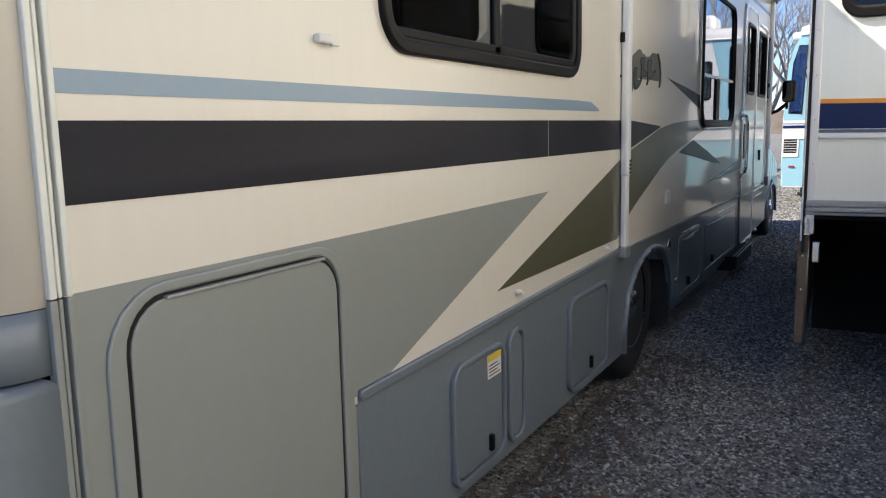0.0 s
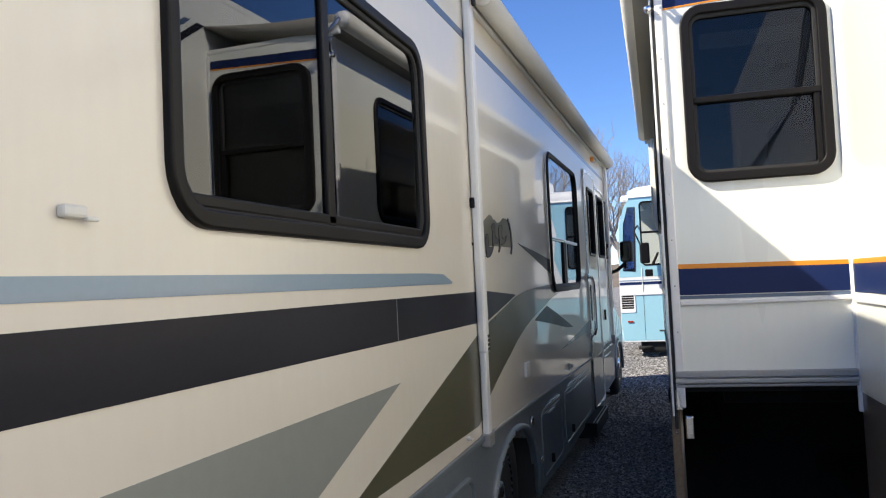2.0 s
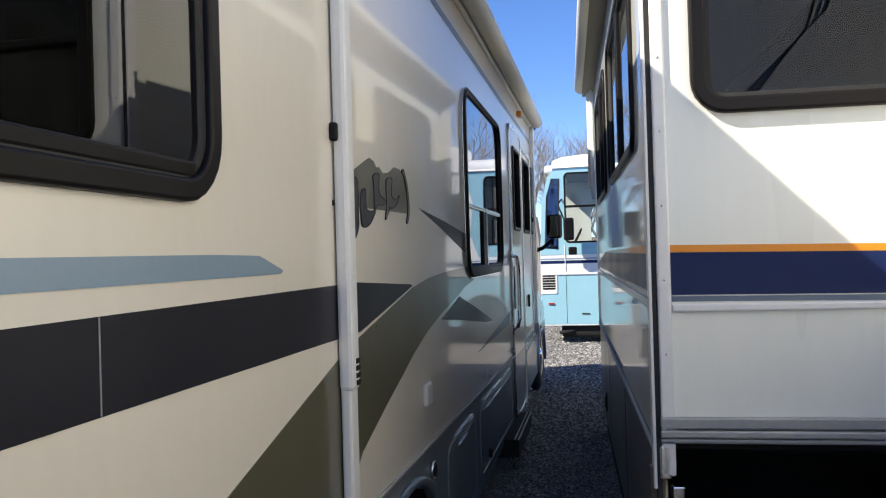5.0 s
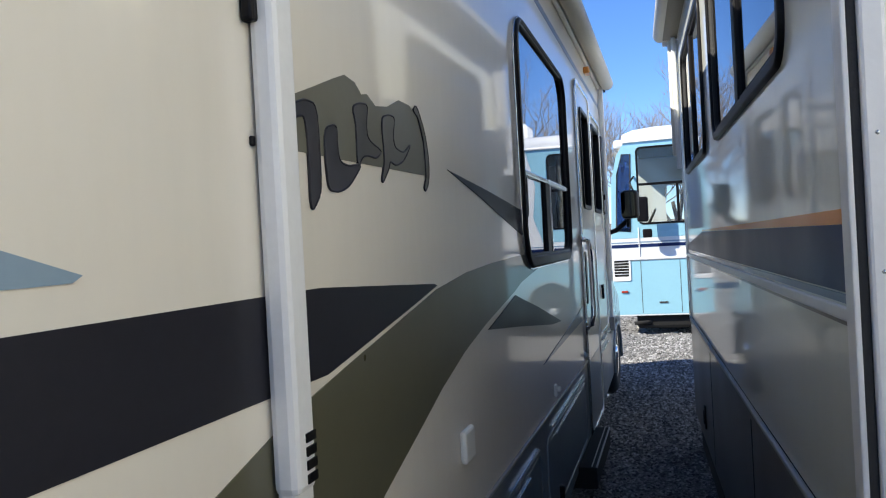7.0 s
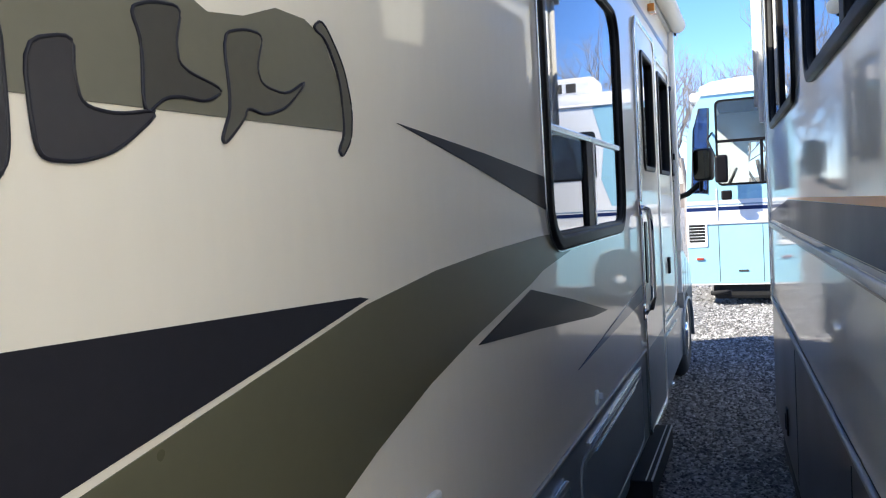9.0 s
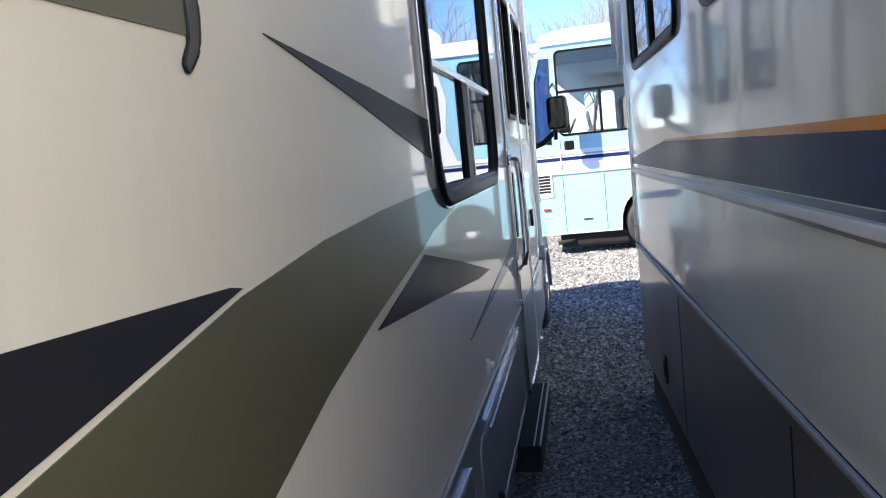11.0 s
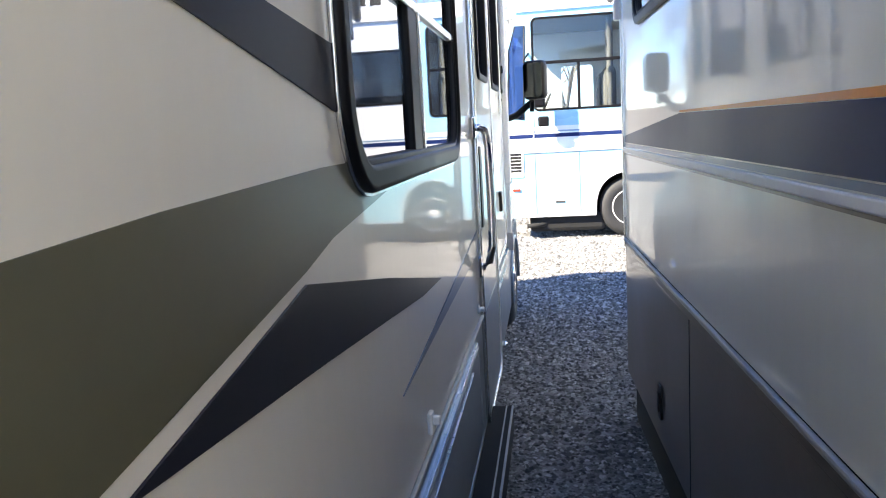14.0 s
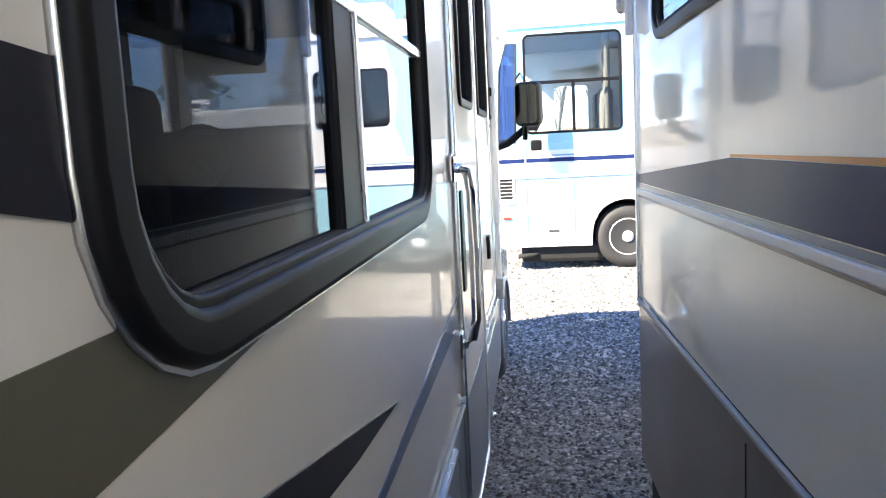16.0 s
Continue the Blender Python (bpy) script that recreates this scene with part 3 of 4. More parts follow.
    s2 = [(4.541, 1.752), (4.60, 1.768), (4.597, 1.73), (4.604, 1.70), (4.648, 1.695), (4.717, 1.707), (4.646, 1.658), (4.596, 1.645), (4.556, 1.646), (4.547, 1.66)]
    s3 = [(4.677, 1.81), (4.711, 1.823), (4.76, 1.828), (4.745, 1.785), (4.75, 1.757), (4.831, 1.741), (4.794, 1.723), (4.749, 1.725), (4.72, 1.72), (4.687, 1.695), (4.692, 1.778)]
    s4 = [(4.832, 1.811), (4.878, 1.825), (4.92, 1.825), (4.9, 1.78), (4.91, 1.757), (4.969, 1.751), (5.028, 1.78), (4.967, 1.733), (4.913, 1.718), (4.874, 1.725), (4.865, 1.708), (4.824, 1.675), (4.818, 1.681), (4.841, 1.722)]
    s5 = [(5.05, 1.86), (5.081, 1.878), (5.138, 1.817), (5.159, 1.75), (5.15, 1.699), (5.119, 1.671), (5.109, 1.682), (5.131, 1.708), (5.124, 1.796), (5.088, 1.849)]
    for st, mat in ((s1, BADGE_DARK), (s2, BADGE_DARK), (s3, BADGE_MID), (s4, BADGE_OLIVE), (s5, BADGE_OLIVE)):
        st = smooth_ring(st, 2)
        b = plate("emblem_stroke", mat, st, XA, XA + 0.0035, "x", (), a)
        tube("outline", NIGHT, [(XA + 0.0025, y, z) for y, z in st], 0.0024, b, n=6, cyclic=True)
    # rear window
    f = window(a, *win1, XA, o, r=0.13, fw=0.042, proud=0.02, setback=0.003, pane=GLASS_DARK, label="black-framed sliding window")
    box("mullion", BLACK_FRAME, XA - 0.01, XA + 0.008, 2.755, 2.805, win1[2] + 0.04, win1[3] - 0.04, f)
    box("sill_track", BLACK_FRAME, XA - 0.01, XA + 0.008, win1[0] + 0.08, win1[1] - 0.08, win1[2] + 0.045, win1[2] + 0.075, f)
    # large window by the cab: a fixed upper light and two sliding lower ones
    inner = rrect(win2[0] + 0.05, win2[1] - 0.018, win2[2] + 0.05, win2[3] - 0.022, 0.12)
    f = plate("window_frame", BLACK_FRAME, rrect(*win2, 0.17), XA - 0.012, XA + 0.022, "x", [inner], a, "large black-framed window with sliding lower panes", bevel=0.012)
    plate("inner_ring", BLACK_FRAME, rrect(win2[0] + 0.044, win2[1] - 0.012, win2[2] + 0.044, win2[3] - 0.016, 0.126), XA - 0.008, XA + 0.013, "x", [rrect(win2[0] + 0.06, win2[1] - 0.022, win2[2] + 0.06, win2[3] - 0.028, 0.112)], f, bevel=0.005)
    plate("gasket", RUBBER, rrect(win2[0] + 0.048, win2[1] - 0.016, win2[2] + 0.048, win2[3] - 0.02, 0.122), XA - 0.013, XA + 0.006, "x", [rrect(win2[0] + 0.062, win2[1] - 0.024, win2[2] + 0.062, win2[3] - 0.03, 0.11)], f, bevel=0.002)
    plate("trim_ring", ALUMINIUM, rrect(win2[0] - 0.005, win2[1] + 0.005, win2[2] - 0.005, win2[3] + 0.005, 0.174), XA, XA + 0.009, "x", [rrect(win2[0] + 0.002, win2[1] - 0.002, win2[2] + 0.002, win2[3] - 0.002, 0.168)], f)
    box("transom", ALUMINIUM, XA - 0.010, XA + 0.010, win2[0] + 0.05, win2[1] - 0.02, 1.812, 1.836, f, bevel=0.006)
    box("mullion", BLACK_FRAME, XA - 0.014, XA + 0.006, 7.05, 7.17, win2[2] + 0.05, 1.82, f)
    box("mullion_edge", ALUMINIUM, XA - 0.014, XA + 0.010, 7.172, 7.195, win2[2] + 0.05, 1.82, f, bevel=0.004)
    l, r, lo, up = win2[0] + 0.046, win2[1] - 0.014, win2[2] + 0.046, win2[3] - 0.018
    for nm, g, (p, q, u, v), n in (("sliding_pane", GLASS_SLIDER, (l, 7.12, lo, 1.82), -0.012), ("fixed_pane", GLASS_SIDE, (7.13, r, lo, 1.82), -0.006), ("upper_pane", GLASS_SIDE, (l, r, 1.822, up), -0.006)):
        ring = [(p, u), (q, u), (q, v), (p, v)]
        cut = 0.09
        if nm == "fixed_pane":
            ring = [(p, u), (q - cut, u), (q - cut * 0.3, u + cut * 0.3), (q, u + cut), (q, v), (p, v)]
        elif nm == "upper_pane":
            ring = [(p, u), (q, u), (q, v - cut), (q - cut * 0.3, v - cut * 0.3), (q - cut, v), (p + cut, v), (p + cut * 0.3, v - cut * 0.3), (p, v - cut)]
        else:
            ring = [(p + cut, u), (q, u), (q, v), (p, v), (p, u + cut), (p + cut * 0.3, u + cut * 0.3)]
        plate(nm, g, ring, XA + n, XA + n + 0.005, "x", (), f).visible_shadow = False
    # entry door with its frame, windows of the cab
    d = plate("entry_door", CREAM, rrect(8.50, 9.36, 0.24, 2.58, 0.09), XA - 0.003, XA + 0.010, "x", [rrect(doorw[0] + 0.02, doorw[1] - 0.02, doorw[2] + 0.02, doorw[3] - 0.02, 0.07)], a, bevel=0.003)
    plate("door_frame", ALUMINIUM, rrect(8.475, 9.385, 0.22, 2.6, 0.1), XA, XA + 0.018, "x", [rrect(8.505, 9.355, 0.25, 2.57, 0.08)], d, "bright aluminium door frame", bevel=0.005)
    plate("door_skirt", SLATE, [(8.53, 0.27), (9.33, 0.27), (9.33, BELT - 0.05), (8.53, BELT - 0.05)], XA + 0.009, XA + 0.0125, "x", (), d)
    box("hinge_strip", BLACK_FRAME, XA, XA + 0.014, 8.51, 8.522, 0.28, 2.5, d, bevel=0.003)
    plate("door_latch", BLACK_FRAME, rrect(8.57, 8.66, 1.1, 1.45, 0.03), XA + 0.009, XA + 0.018, "x", (), d, bevel=0.003)
    window(a, *doorw, XA + 0.010, o, r=0.07, fw=0.03, proud=0.012, inner=False)
    window(a, *sidew, XA, o, r=0.07, fw=0.03, proud=0.016, inner=False)
    window(a, *quarter, XA, o, r=0.07, fw=0.03, proud=0.016, inner=False)
    plate("front_hatch", CREAM, rrect(9.46, 10.25, 0.8, 1.6, 0.06), XA - 0.003, XA + 0.008, "x", (), a, bevel=0.003)
    plate("hatch_rim", ALUMINIUM, rrect(9.43, 10.28, 0.77, 2.52, 0.08), XA, XA + 0.014, "x", [rrect(9.455, 10.255, 0.795, 2.495, 0.06)], a, bevel=0.004)
    box("hatch_latch", BLACK_FRAME, XA, XA + 0.026, 9.78, 9.81, 1.04, 1.14, a)
    box("hatch_latch", BLACK_FRAME, XA, XA + 0.026, 9.75, 9.84, 1.13, 1.155, a)
    # grab handle
    hy = 8.42
    tube("grab_handle", CHROME, [(XA, hy, 1.53), (XA + 0.03, hy, 1.53), (XA + 0.052, hy + 0.012, 1.52), (XA + 0.064, hy + 0.02, 1.46), (XA + 0.066, hy + 0.022, 1.24), (XA + 0.064, hy + 0.02, 1.04), (XA + 0.05, hy + 0.01, 0.975), (XA + 0.03, hy, 0.96), (XA, hy, 0.96)], 0.016, a, "polished entry grab handle")
    for z in (1.53, 0.96):
        box("handle_foot", CHROME, XA, XA + 0.02, hy - 0.03, hy + 0.03, z - 0.045, z + 0.045, a, bevel=0.008)
    # hatches along the skirt and the large rear hatch
    f = plate("large_hatch", SAGE, rrect(1.175, 1.80, 0.3, 1.145, 0.09), XA, XA + 0.008, "x", (), a, bevel=0.003)
    plate("rim", SAGE, rrect(1.122, 1.855, 0.25, 1.178, 0.14), XA, XA + 0.011, "x", [rrect(1.163, 1.812, 0.29, 1.157, 0.1)], f, bevel=0.004)
    plate("shadow_gap", UNDER, rrect(1.166, 1.809, 0.293, 1.154, 0.098), XA, XA + 0.004, "x", [rrect(1.177, 1.798, 0.302, 1.143, 0.09)], f)
    box("drip_rail", DULL_ALU, XA, XA + 0.015, 1.26, 1.75, 1.142, 1.149, f, bevel=0.002)
    for p in ((2.39, 2.80, 0.26, 0.69), (3.5, 4.08, 0.25, 0.69), (5.75, 6.55, 0.25, 0.68), (6.7, 8.3, 0.27, 0.67)):
        d = ring_door(a, *p, XA + 0.0015, o, SLATE, proud=0.02 if p[0] < 5 else 0.007)
        yl = p[0] + 0.3 if p[0] > 2.5 else p[1] - 0.13
        box("hatch_lock", BLACK_FRAME, XA, XA + 0.028, yl - 0.012, yl + 0.012, p[2] + 0.05, p[2] + 0.11, d)
        if p[0] > 5:
            box("louvre", ALUMINIUM, XA, XA + 0.011, p[0] + 0.15, p[1] - 0.1, 0.694, 0.697, d, bevel=0.002)
            box("louvre", ALUMINIUM, XA, XA + 0.012, p[0] + 0.25, p[1] - 0.3, 0.635, 0.638, d, bevel=0.002)
    ring_door(a, 2.83, 2.99, 0.26, 0.71, XA + 0.0015, o, SLATE)
    lb = plate("warning_label", PAPER, [(2.65, 0.575), (2.76, 0.575), (2.76, 0.66), (2.65, 0.66)], XA + 0.0125, XA + 0.015, "x", (), a, "white warning label with a yellow band")
    plate("yellow_band", YELLOW, [(2.65, 0.637), (2.76, 0.637), (2.76, 0.66), (2.65, 0.66)], XA + 0.0145, XA + 0.016, "x", (), lb)
    for k in range(4):
        box("print_line", DARK, XA + 0.0148, XA + 0.0156, 2.66, 2.75 - 0.02 * (k % 2), 0.584 + 0.012 * k, 0.588 + 0.012 * k, lb, bevel=0)
    # clips, porch lamps, filler cap
    for y, z, w, h in ((1.785, 1.666, 0.055, 0.022), (2.94, 0.836, 0.03, 0.016), (4.054, 0.848, 0.03, 0.016)):
        c = box("drip_clip", PLASTIC_WHITE, XA, XA + 0.02, y - w / 2, y + w / 2, z - h / 2, z + h / 2, a, bevel=0.006)
        box("clip_hook", PLASTIC_WHITE, XA + 0.01, XA + 0.022, y + w / 2 - 0.008, y + w / 2 + 0.022, z - h / 2 - 0.004, z - h / 2 + 0.004, c, bevel=0.003)
    box("outlet_cover", PLASTIC_WHITE, XA, XA + 0.02, 5.31, 5.41, 0.95, 1.04, a, bevel=0.01)
    for y, z in ((8.36, 0.793),):
        lathe("door_catch", PLASTIC_WHITE, [(0, 0.02), (0.007, 0.02), (0.009, 0.011), (0.018, 0.009), (0.022, 0.014), (0.026, 0.01)], (XA, y, z), "x", a, n=16)
    k = box("door_hold", PLASTIC_WHITE, XA, XA + 0.014, 7.012, 7.048, 0.795, 0.852, a, bevel=0.006)
    box("hold_arm", PLASTIC_WHITE, XA + 0.01, XA + 0.032, 7.022, 7.038, 0.818, 0.842, k, bevel=0.005)
    lathe("filler_cap", ALUMINIUM, [(0, 0.035), (0.016, 0.036), (0.02, 0.028), (0.014, 0.024), (0.016, 0.004)], (XA, 5.42, 0.675), "x", a, n=24)
    lathe("skirt_light", ALUMINIUM, [(0, 0.02), (0.014, 0.02), (0.018, 0.006)], (XA, 5.68, 0.4), "x", a, n=16)
    # awning: roll, brackets, two arms
    tube("awning_roll", FABRIC, [(XA + 0.085, 4.40, 2.905), (XA + 0.085, 10.47, 2.90)], 0.058, a, "rolled grey patio awning", n=20)
    box("awning_rail", ARM_WHITE, XA, XA + 0.03, 4.40, 10.5, 2.86, 2.92, a)
    box("awning_cover", IVORY, XA - 0.01, XA + 0.075, 4.42, 10.46, 2.957, 2.974, a)
    for y, z in ((4.38, 2.905), (10.48, 2.90)):
        lathe("roll_end", ARM_WHITE, [(-0.02, 0.02), (-0.016, 0.04), (0.01, 0.05), (0.022, 0.048), (0.026, 0.02)], (XA + 0.085, y, z), "y", a, "white awning end cap", n=28)
    for y, lower in ((4.333, 1.19), (10.52, 1.14)):
        arm = box("awning_arm", ARM_WHITE, XA + 0.003, XA + 0.045, y - 0.035, y + 0.031, lower, 2.93, a, "white awning arm", bevel=0.012)
        box("arm_inner", ARM_WHITE, XA + 0.005, XA + 0.036, y - 0.028, y + 0.035, 0.80, lower + 0.02, arm, bevel=0.008)
        box("arm_foot", DULL_ALU, XA - 0.002, XA + 0.045, y - 0.042, y + 0.042, 0.76 if y < 5 else 0.70, 0.82, arm, bevel=0.006)
        box("arm_latch", BLACK_FRAME, XA, XA + 0.022, y - 0.052, y - 0.032, 1.87, 1.92, arm)
        box("arm_latch", BLACK_FRAME, XA, XA + 0.006, y - 0.043, y - 0.032, 1.695, 1.71, arm)
        box("arm_bracket", CHROME, XA + 0.02, XA + 0.12, y - 0.04, y + 0.04, 2.88, 2.95, arm, bevel=0.012)
        box("arm_cable", BLACK_FRAME, XA + 0.002, XA + 0.01, y + 0.032, y + 0.040, lower + 0.05, 1.45, arm, bevel=0.002)
        for k in range(4):
            box("maker_plate", BLACK_FRAME, XA + 0.044, XA + 0.0475, y - 0.006, y + 0.026, lower + 0.012 + k * 0.02, lower + 0.026 + k * 0.02, arm, bevel=0.001)
        box("pull_strap", RUBBER, XA + 0.05, XA + 0.07, y - 0.035, y - 0.012, 2.83, 2.95, arm)
        box("bracket_knuckle", RUBBER, XA + 0.02, XA + 0.07, y - 0.062, y - 0.04, 2.88, 2.97, arm)
    tube("antenna", RUBBER, [(XA - 0.2, 4.5, 2.97), (XA - 0.2, 4.52, 3.35)], 0.004, a, n=6)
    box("marker_light", AMBER, XA + 0.002, XA + 0.045, 9.25, 9.36, 2.765, 2.815, a, "amber porch light")
    # wheels
    wheel(a, (XA - 0.02, 4.68, 0.43), 0.435, 1)
    wheel(a, (XA - 0.33, 4.68, 0.43), 0.435, 1)
    box("wheel_well", UNDER, XA - 0.85, XA - 0.65, 4.3, 5.7, 0.3, 0.76, a, bevel=0)
    wheel(a, (XA - 0.01, 11.25, 0.40), 0.40, 1)
    box("wheel_well", UNDER, XA - 0.5, XA - 0.32, 10.7, 11.85, 0.3, 0.72, a, bevel=0)
    box("mud_flap", RUBBER, XA - 0.24, XA - 0.02, 5.56, 5.575, 0.12, 0.55, a, bevel=0.003)
    # entry step
    st = box("entry_step", UNDER, XA - 0.05, XA + 0.105, 7.75, 8.72, 0.13, 0.25, a, "black folding entry step")
    box("tread_edge", DULL_ALU, XA + 0.098, XA + 0.107, 7.76, 8.71, 0.244, 0.256, st, bevel=0.003)
    box("tread_edge", DULL_ALU, XA + 0.072, XA + 0.078, 7.76, 8.71, 0.246, 0.256, st, bevel=0.003)
    for y in (7.85, 8.6):
        box("step_bracket", UNDER, XA - 0.08, XA + 0.06, y - 0.012, y + 0.012, 0.10, 0.2, st)
    # side mirror on its arm, turned to the driver
    tube("mirror_arm", BLACK_FRAME, [(XA - 0.03, PILLAR + 0.05, 1.56), (XA + 0.09, 10.78, 1.60), (-0.72, 10.68, 1.68)], 0.022, a)
    mm = box("mirror_head", BLACK_FRAME, -0.078, 0.078, -0.05, 0.05, -0.128, 0.128, a, "black side mirror", bevel=0.035, seg=3)
    mm.matrix_basis = pose(-0.69, 10.62, 1.822, 0, 0, -18)
    plate("mirror_glass", MIRROR, rrect(-0.062, 0.062, -0.11, 0.11, 0.02), -0.056, -0.049, "y", (), mm)
    tube("mirror_stay", BLACK_FRAME, [(-0.72, 10.68, 1.62), (-0.71, 10.65, 1.73)], 0.016, a)


def smooth_ring(pts, times):
    for _ in range(times):
        out = []
        for i in range(len(pts)):
            (x0, y0), (x1, y1) = pts[i], pts[(i + 1) % len(pts)]
            out += [(0.8 * x0 + 0.2 * x1, 0.8 * y0 + 0.2 * y1), (0.2 * x0 + 0.8 * x1, 0.2 * y0 + 0.8 * y1)]
        pts = out
    return pts


BADGE_DARK = material("badge_charcoal", (0.04, 0.038, 0.042), 0.35, coat=0.3, var=0.1)
BADGE_MID = material("badge_brown_grey", (0.06, 0.057, 0.05), 0.35, coat=0.3, var=0.1)
BADGE_OLIVE = material("badge_olive", (0.095, 0.09, 0.07), 0.35, coat=0.3, var=0.1)
cream_motorhome()

# ---- white motorhome with the slide-out room ----
B_TURN = 2.346


def white_motorhome():
    b = thing("motorhome", "white motorhome with navy and orange stripes, slide-out extended", "motorhome", pose(-0.050, 4.683, 0, 0, 0, B_TURN))
    end, top, deep = 4.57, 2.93, 0.80
    wa, wb, we = (0.56, 2.24, 1.92, 2.72), (2.66, 4.14, 1.92, 2.72), (0.115, 0.765, 1.945, 2.80)
    # slide-out: outer face, end face, roof, far end
    plate("slide_face", IVORY, [(0.03, 0.94), (end, 0.94), (end, top), (0.03, top)], 0.0, 0.03, "x", [rrect(p[0] + 0.02, p[1] - 0.02, p[2] + 0.02, p[3] - 0.02, 0.09) for p in (wa, wb)], b)
    plate("slide_end", WHITE, [(0.03, 1.0), (deep, 1.0), (deep, top), (0.03, top)], 0.0, 0.03, "y", [rrect(we[0] + 0.02, we[1] - 0.02, we[2] + 0.02, we[3] - 0.02, 0.07)], b)
    box("slide_far_end", WHITE, 0.0, deep, end - 0.03, end - 0.001, 0.96, top, b, bevel=0)
    box("slide_roof", WHITE, 0.0, deep + 0.02, 0.0, end, top, top + 0.03, b)
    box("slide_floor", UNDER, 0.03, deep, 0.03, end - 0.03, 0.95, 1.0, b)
    # corner flange: white post, dark seal, thin outer lip
    box("corner_post", ARM_WHITE, 0.003, 0.042, -0.012, 0.03, 0.88, top, b, bevel=0.006)
    box("seal", RUBBER, -0.014, 0.004, 0.0, 0.028, 0.78, top, b, bevel=0.004)
    box("corner_lip", ARM_WHITE, -0.022, -0.012, -0.002, 0.05, 0.84, top, b, bevel=0.003)
    for k in range(9):
        lathe("screw", ALUMINIUM, [(0, 0.004), (-0.003, 0.003)], (0.0225, -0.012, 1.02 + k * 0.22), "y", b, n=8)
    box("far_edge", ALUMINIUM, -0.012, 0.01, end - 0.02, end + 0.010, 0.9, top, b, bevel=0.004)
    # end face trims and stripes
    for z0, z1, y in ((1.022, 1.055, -0.022), (0.996, 1.018, -0.028), (0.978, 0.993, -0.018)):
        box("sill_moulding", DULL_ALU, 0.0, deep - 0.005, y, 0.0, z0, z1, b, bevel=0.005)
    plate("orange_stripe", ORANGE, [(0.044, 1.541), (deep - 0.01, 1.527), (deep - 0.01, 1.548), (0.044, 1.563)], -0.003, 0.001, "y", (), b)
    plate("navy_stripe", NAVY, [(0.044, 1.415), (deep - 0.01, 1.408), (deep - 0.01, 1.527), (0.044, 1.541)], -0.003, 0.001, "y", (), b)
    plate("grey_pinstripe", STEEL_BLUE, [(0.044, 1.395), (deep - 0.01, 1.388), (deep - 0.01, 1.404), (0.044, 1.411)], -0.003, 0.001, "y", (), b)
    box("belt_moulding", ARM_WHITE, 0.044, deep - 0.01, -0.014, 0.0, 1.364, 1.388, b, bevel=0.006)
    plate("orange_stripe", ORANGE, [(0.044, 2.80), (0.13, 2.805), (deep - 0.02, 2.835), (deep - 0.02, 2.843), (0.044, 2.81)], -0.0025, 0.001, "y", (), b)
    plate("navy_stripe", NAVY, [(0.044, 2.81), (deep - 0.02, 2.843), (deep - 0.02, 2.89), (0.044, 2.865)], -0.0025, 0.001, "y", (), b)
    f = window(b, *we, 0.0, -1, "y", r=0.1, fw=0.045, proud=0.028, pane=GLASS_END, label="black-framed single-hung window")
    box("transom", BLACK_FRAME, we[0] + 0.04, we[1] - 0.04, -0.02, 0.02, 2.325, 2.355, f)
    box("sash", BLACK_FRAME, we[1] - 0.075, we[1] - 0.05, -0.012, 0.015, we[2] + 0.05, 2.33, f, bevel=0.003)
    box("blind", PLASTIC_WHITE, we[0] + 0.09, we[1] - 0.1, 0.06, 0.09, 2.60, 2.68, b)
    # outer face trims, stripes, windows
    box("sill_moulding", DULL_ALU, -0.016, 0.0, 0.05, end, 0.922, 0.94, b, "dull grey sill moulding", bevel=0.006)
    box("sill_moulding", TAUPE, -0.008, 0.0, 0.05, end, 0.892, 0.918, b, bevel=0.004)
    plate("orange_stripe", ORANGE, [(0.05, 1.538), (3.2, 1.542), (3.2, 1.548), (0.05, 1.566)], -0.0025, 0.001, "x", (), b)
    plate("navy_stripe", NAVY, [(0.05, 1.418), (end - 0.03, 1.418), (end - 0.03, 1.45), (3.2, 1.54), (0.05, 1.538)], -0.0025, 0.001, "x", (), b)
    plate("grey_pinstripe", STEEL_BLUE, [(0.05, 1.398), (end - 0.03, 1.398), (end - 0.03, 1.414), (0.05, 1.414)], -0.0025, 0.001, "x", (), b)
    box("belt_moulding", ARM_WHITE, -0.010, 0.0, 0.05, end, 1.368, 1.394, b, bevel=0.005)
    plate("belt_line", TAUPE, [(0.05, 1.359), (end, 1.359), (end, 1.367), (0.05, 1.367)], -0.003, 0.001, "x", (), b)
    for p in (wa, wb):
        f = window(b, *p, 0.0, -1, "x", r=0.11, fw=0.038, proud=0.016, setback=0.004, label="black-framed sliding window")
        box("mullion", BLACK_FRAME, -0.010, 0.02, (p[0] + p[1]) / 2 - 0.04, (p[0] + p[1]) / 2 + 0.04, p[2] + 0.04, p[3] - 0.04, f)
    # hanging skirt under the room
    sk = plate("slide_skirt", TAUPE, [(0.06, 0.27), (end + 0.01, 0.24), (end + 0.01, 0.89), (0.06, 0.89)], -0.004, 0.025, "x", (), b, "taupe lower skirt panel", bevel=0.003)
    for s in (1.5, 3.07):
        box("panel_joint", UNDER, -0.0055, -0.003, s - 0.004, s + 0.004, 0.28, 0.885, sk, bevel=0)
    for s in (0.9, 3.61):
        lk = plate("latch_plate", BLACK_FRAME, rrect(s - 0.035, s + 0.035, 0.35, 0.49, 0.015), -0.012, -0.003, "x", (), sk, bevel=0.003)
        box("latch_lever", RUBBER, -0.018, -0.01, s - 0.015, s + 0.015, 0.38, 0.46, lk)
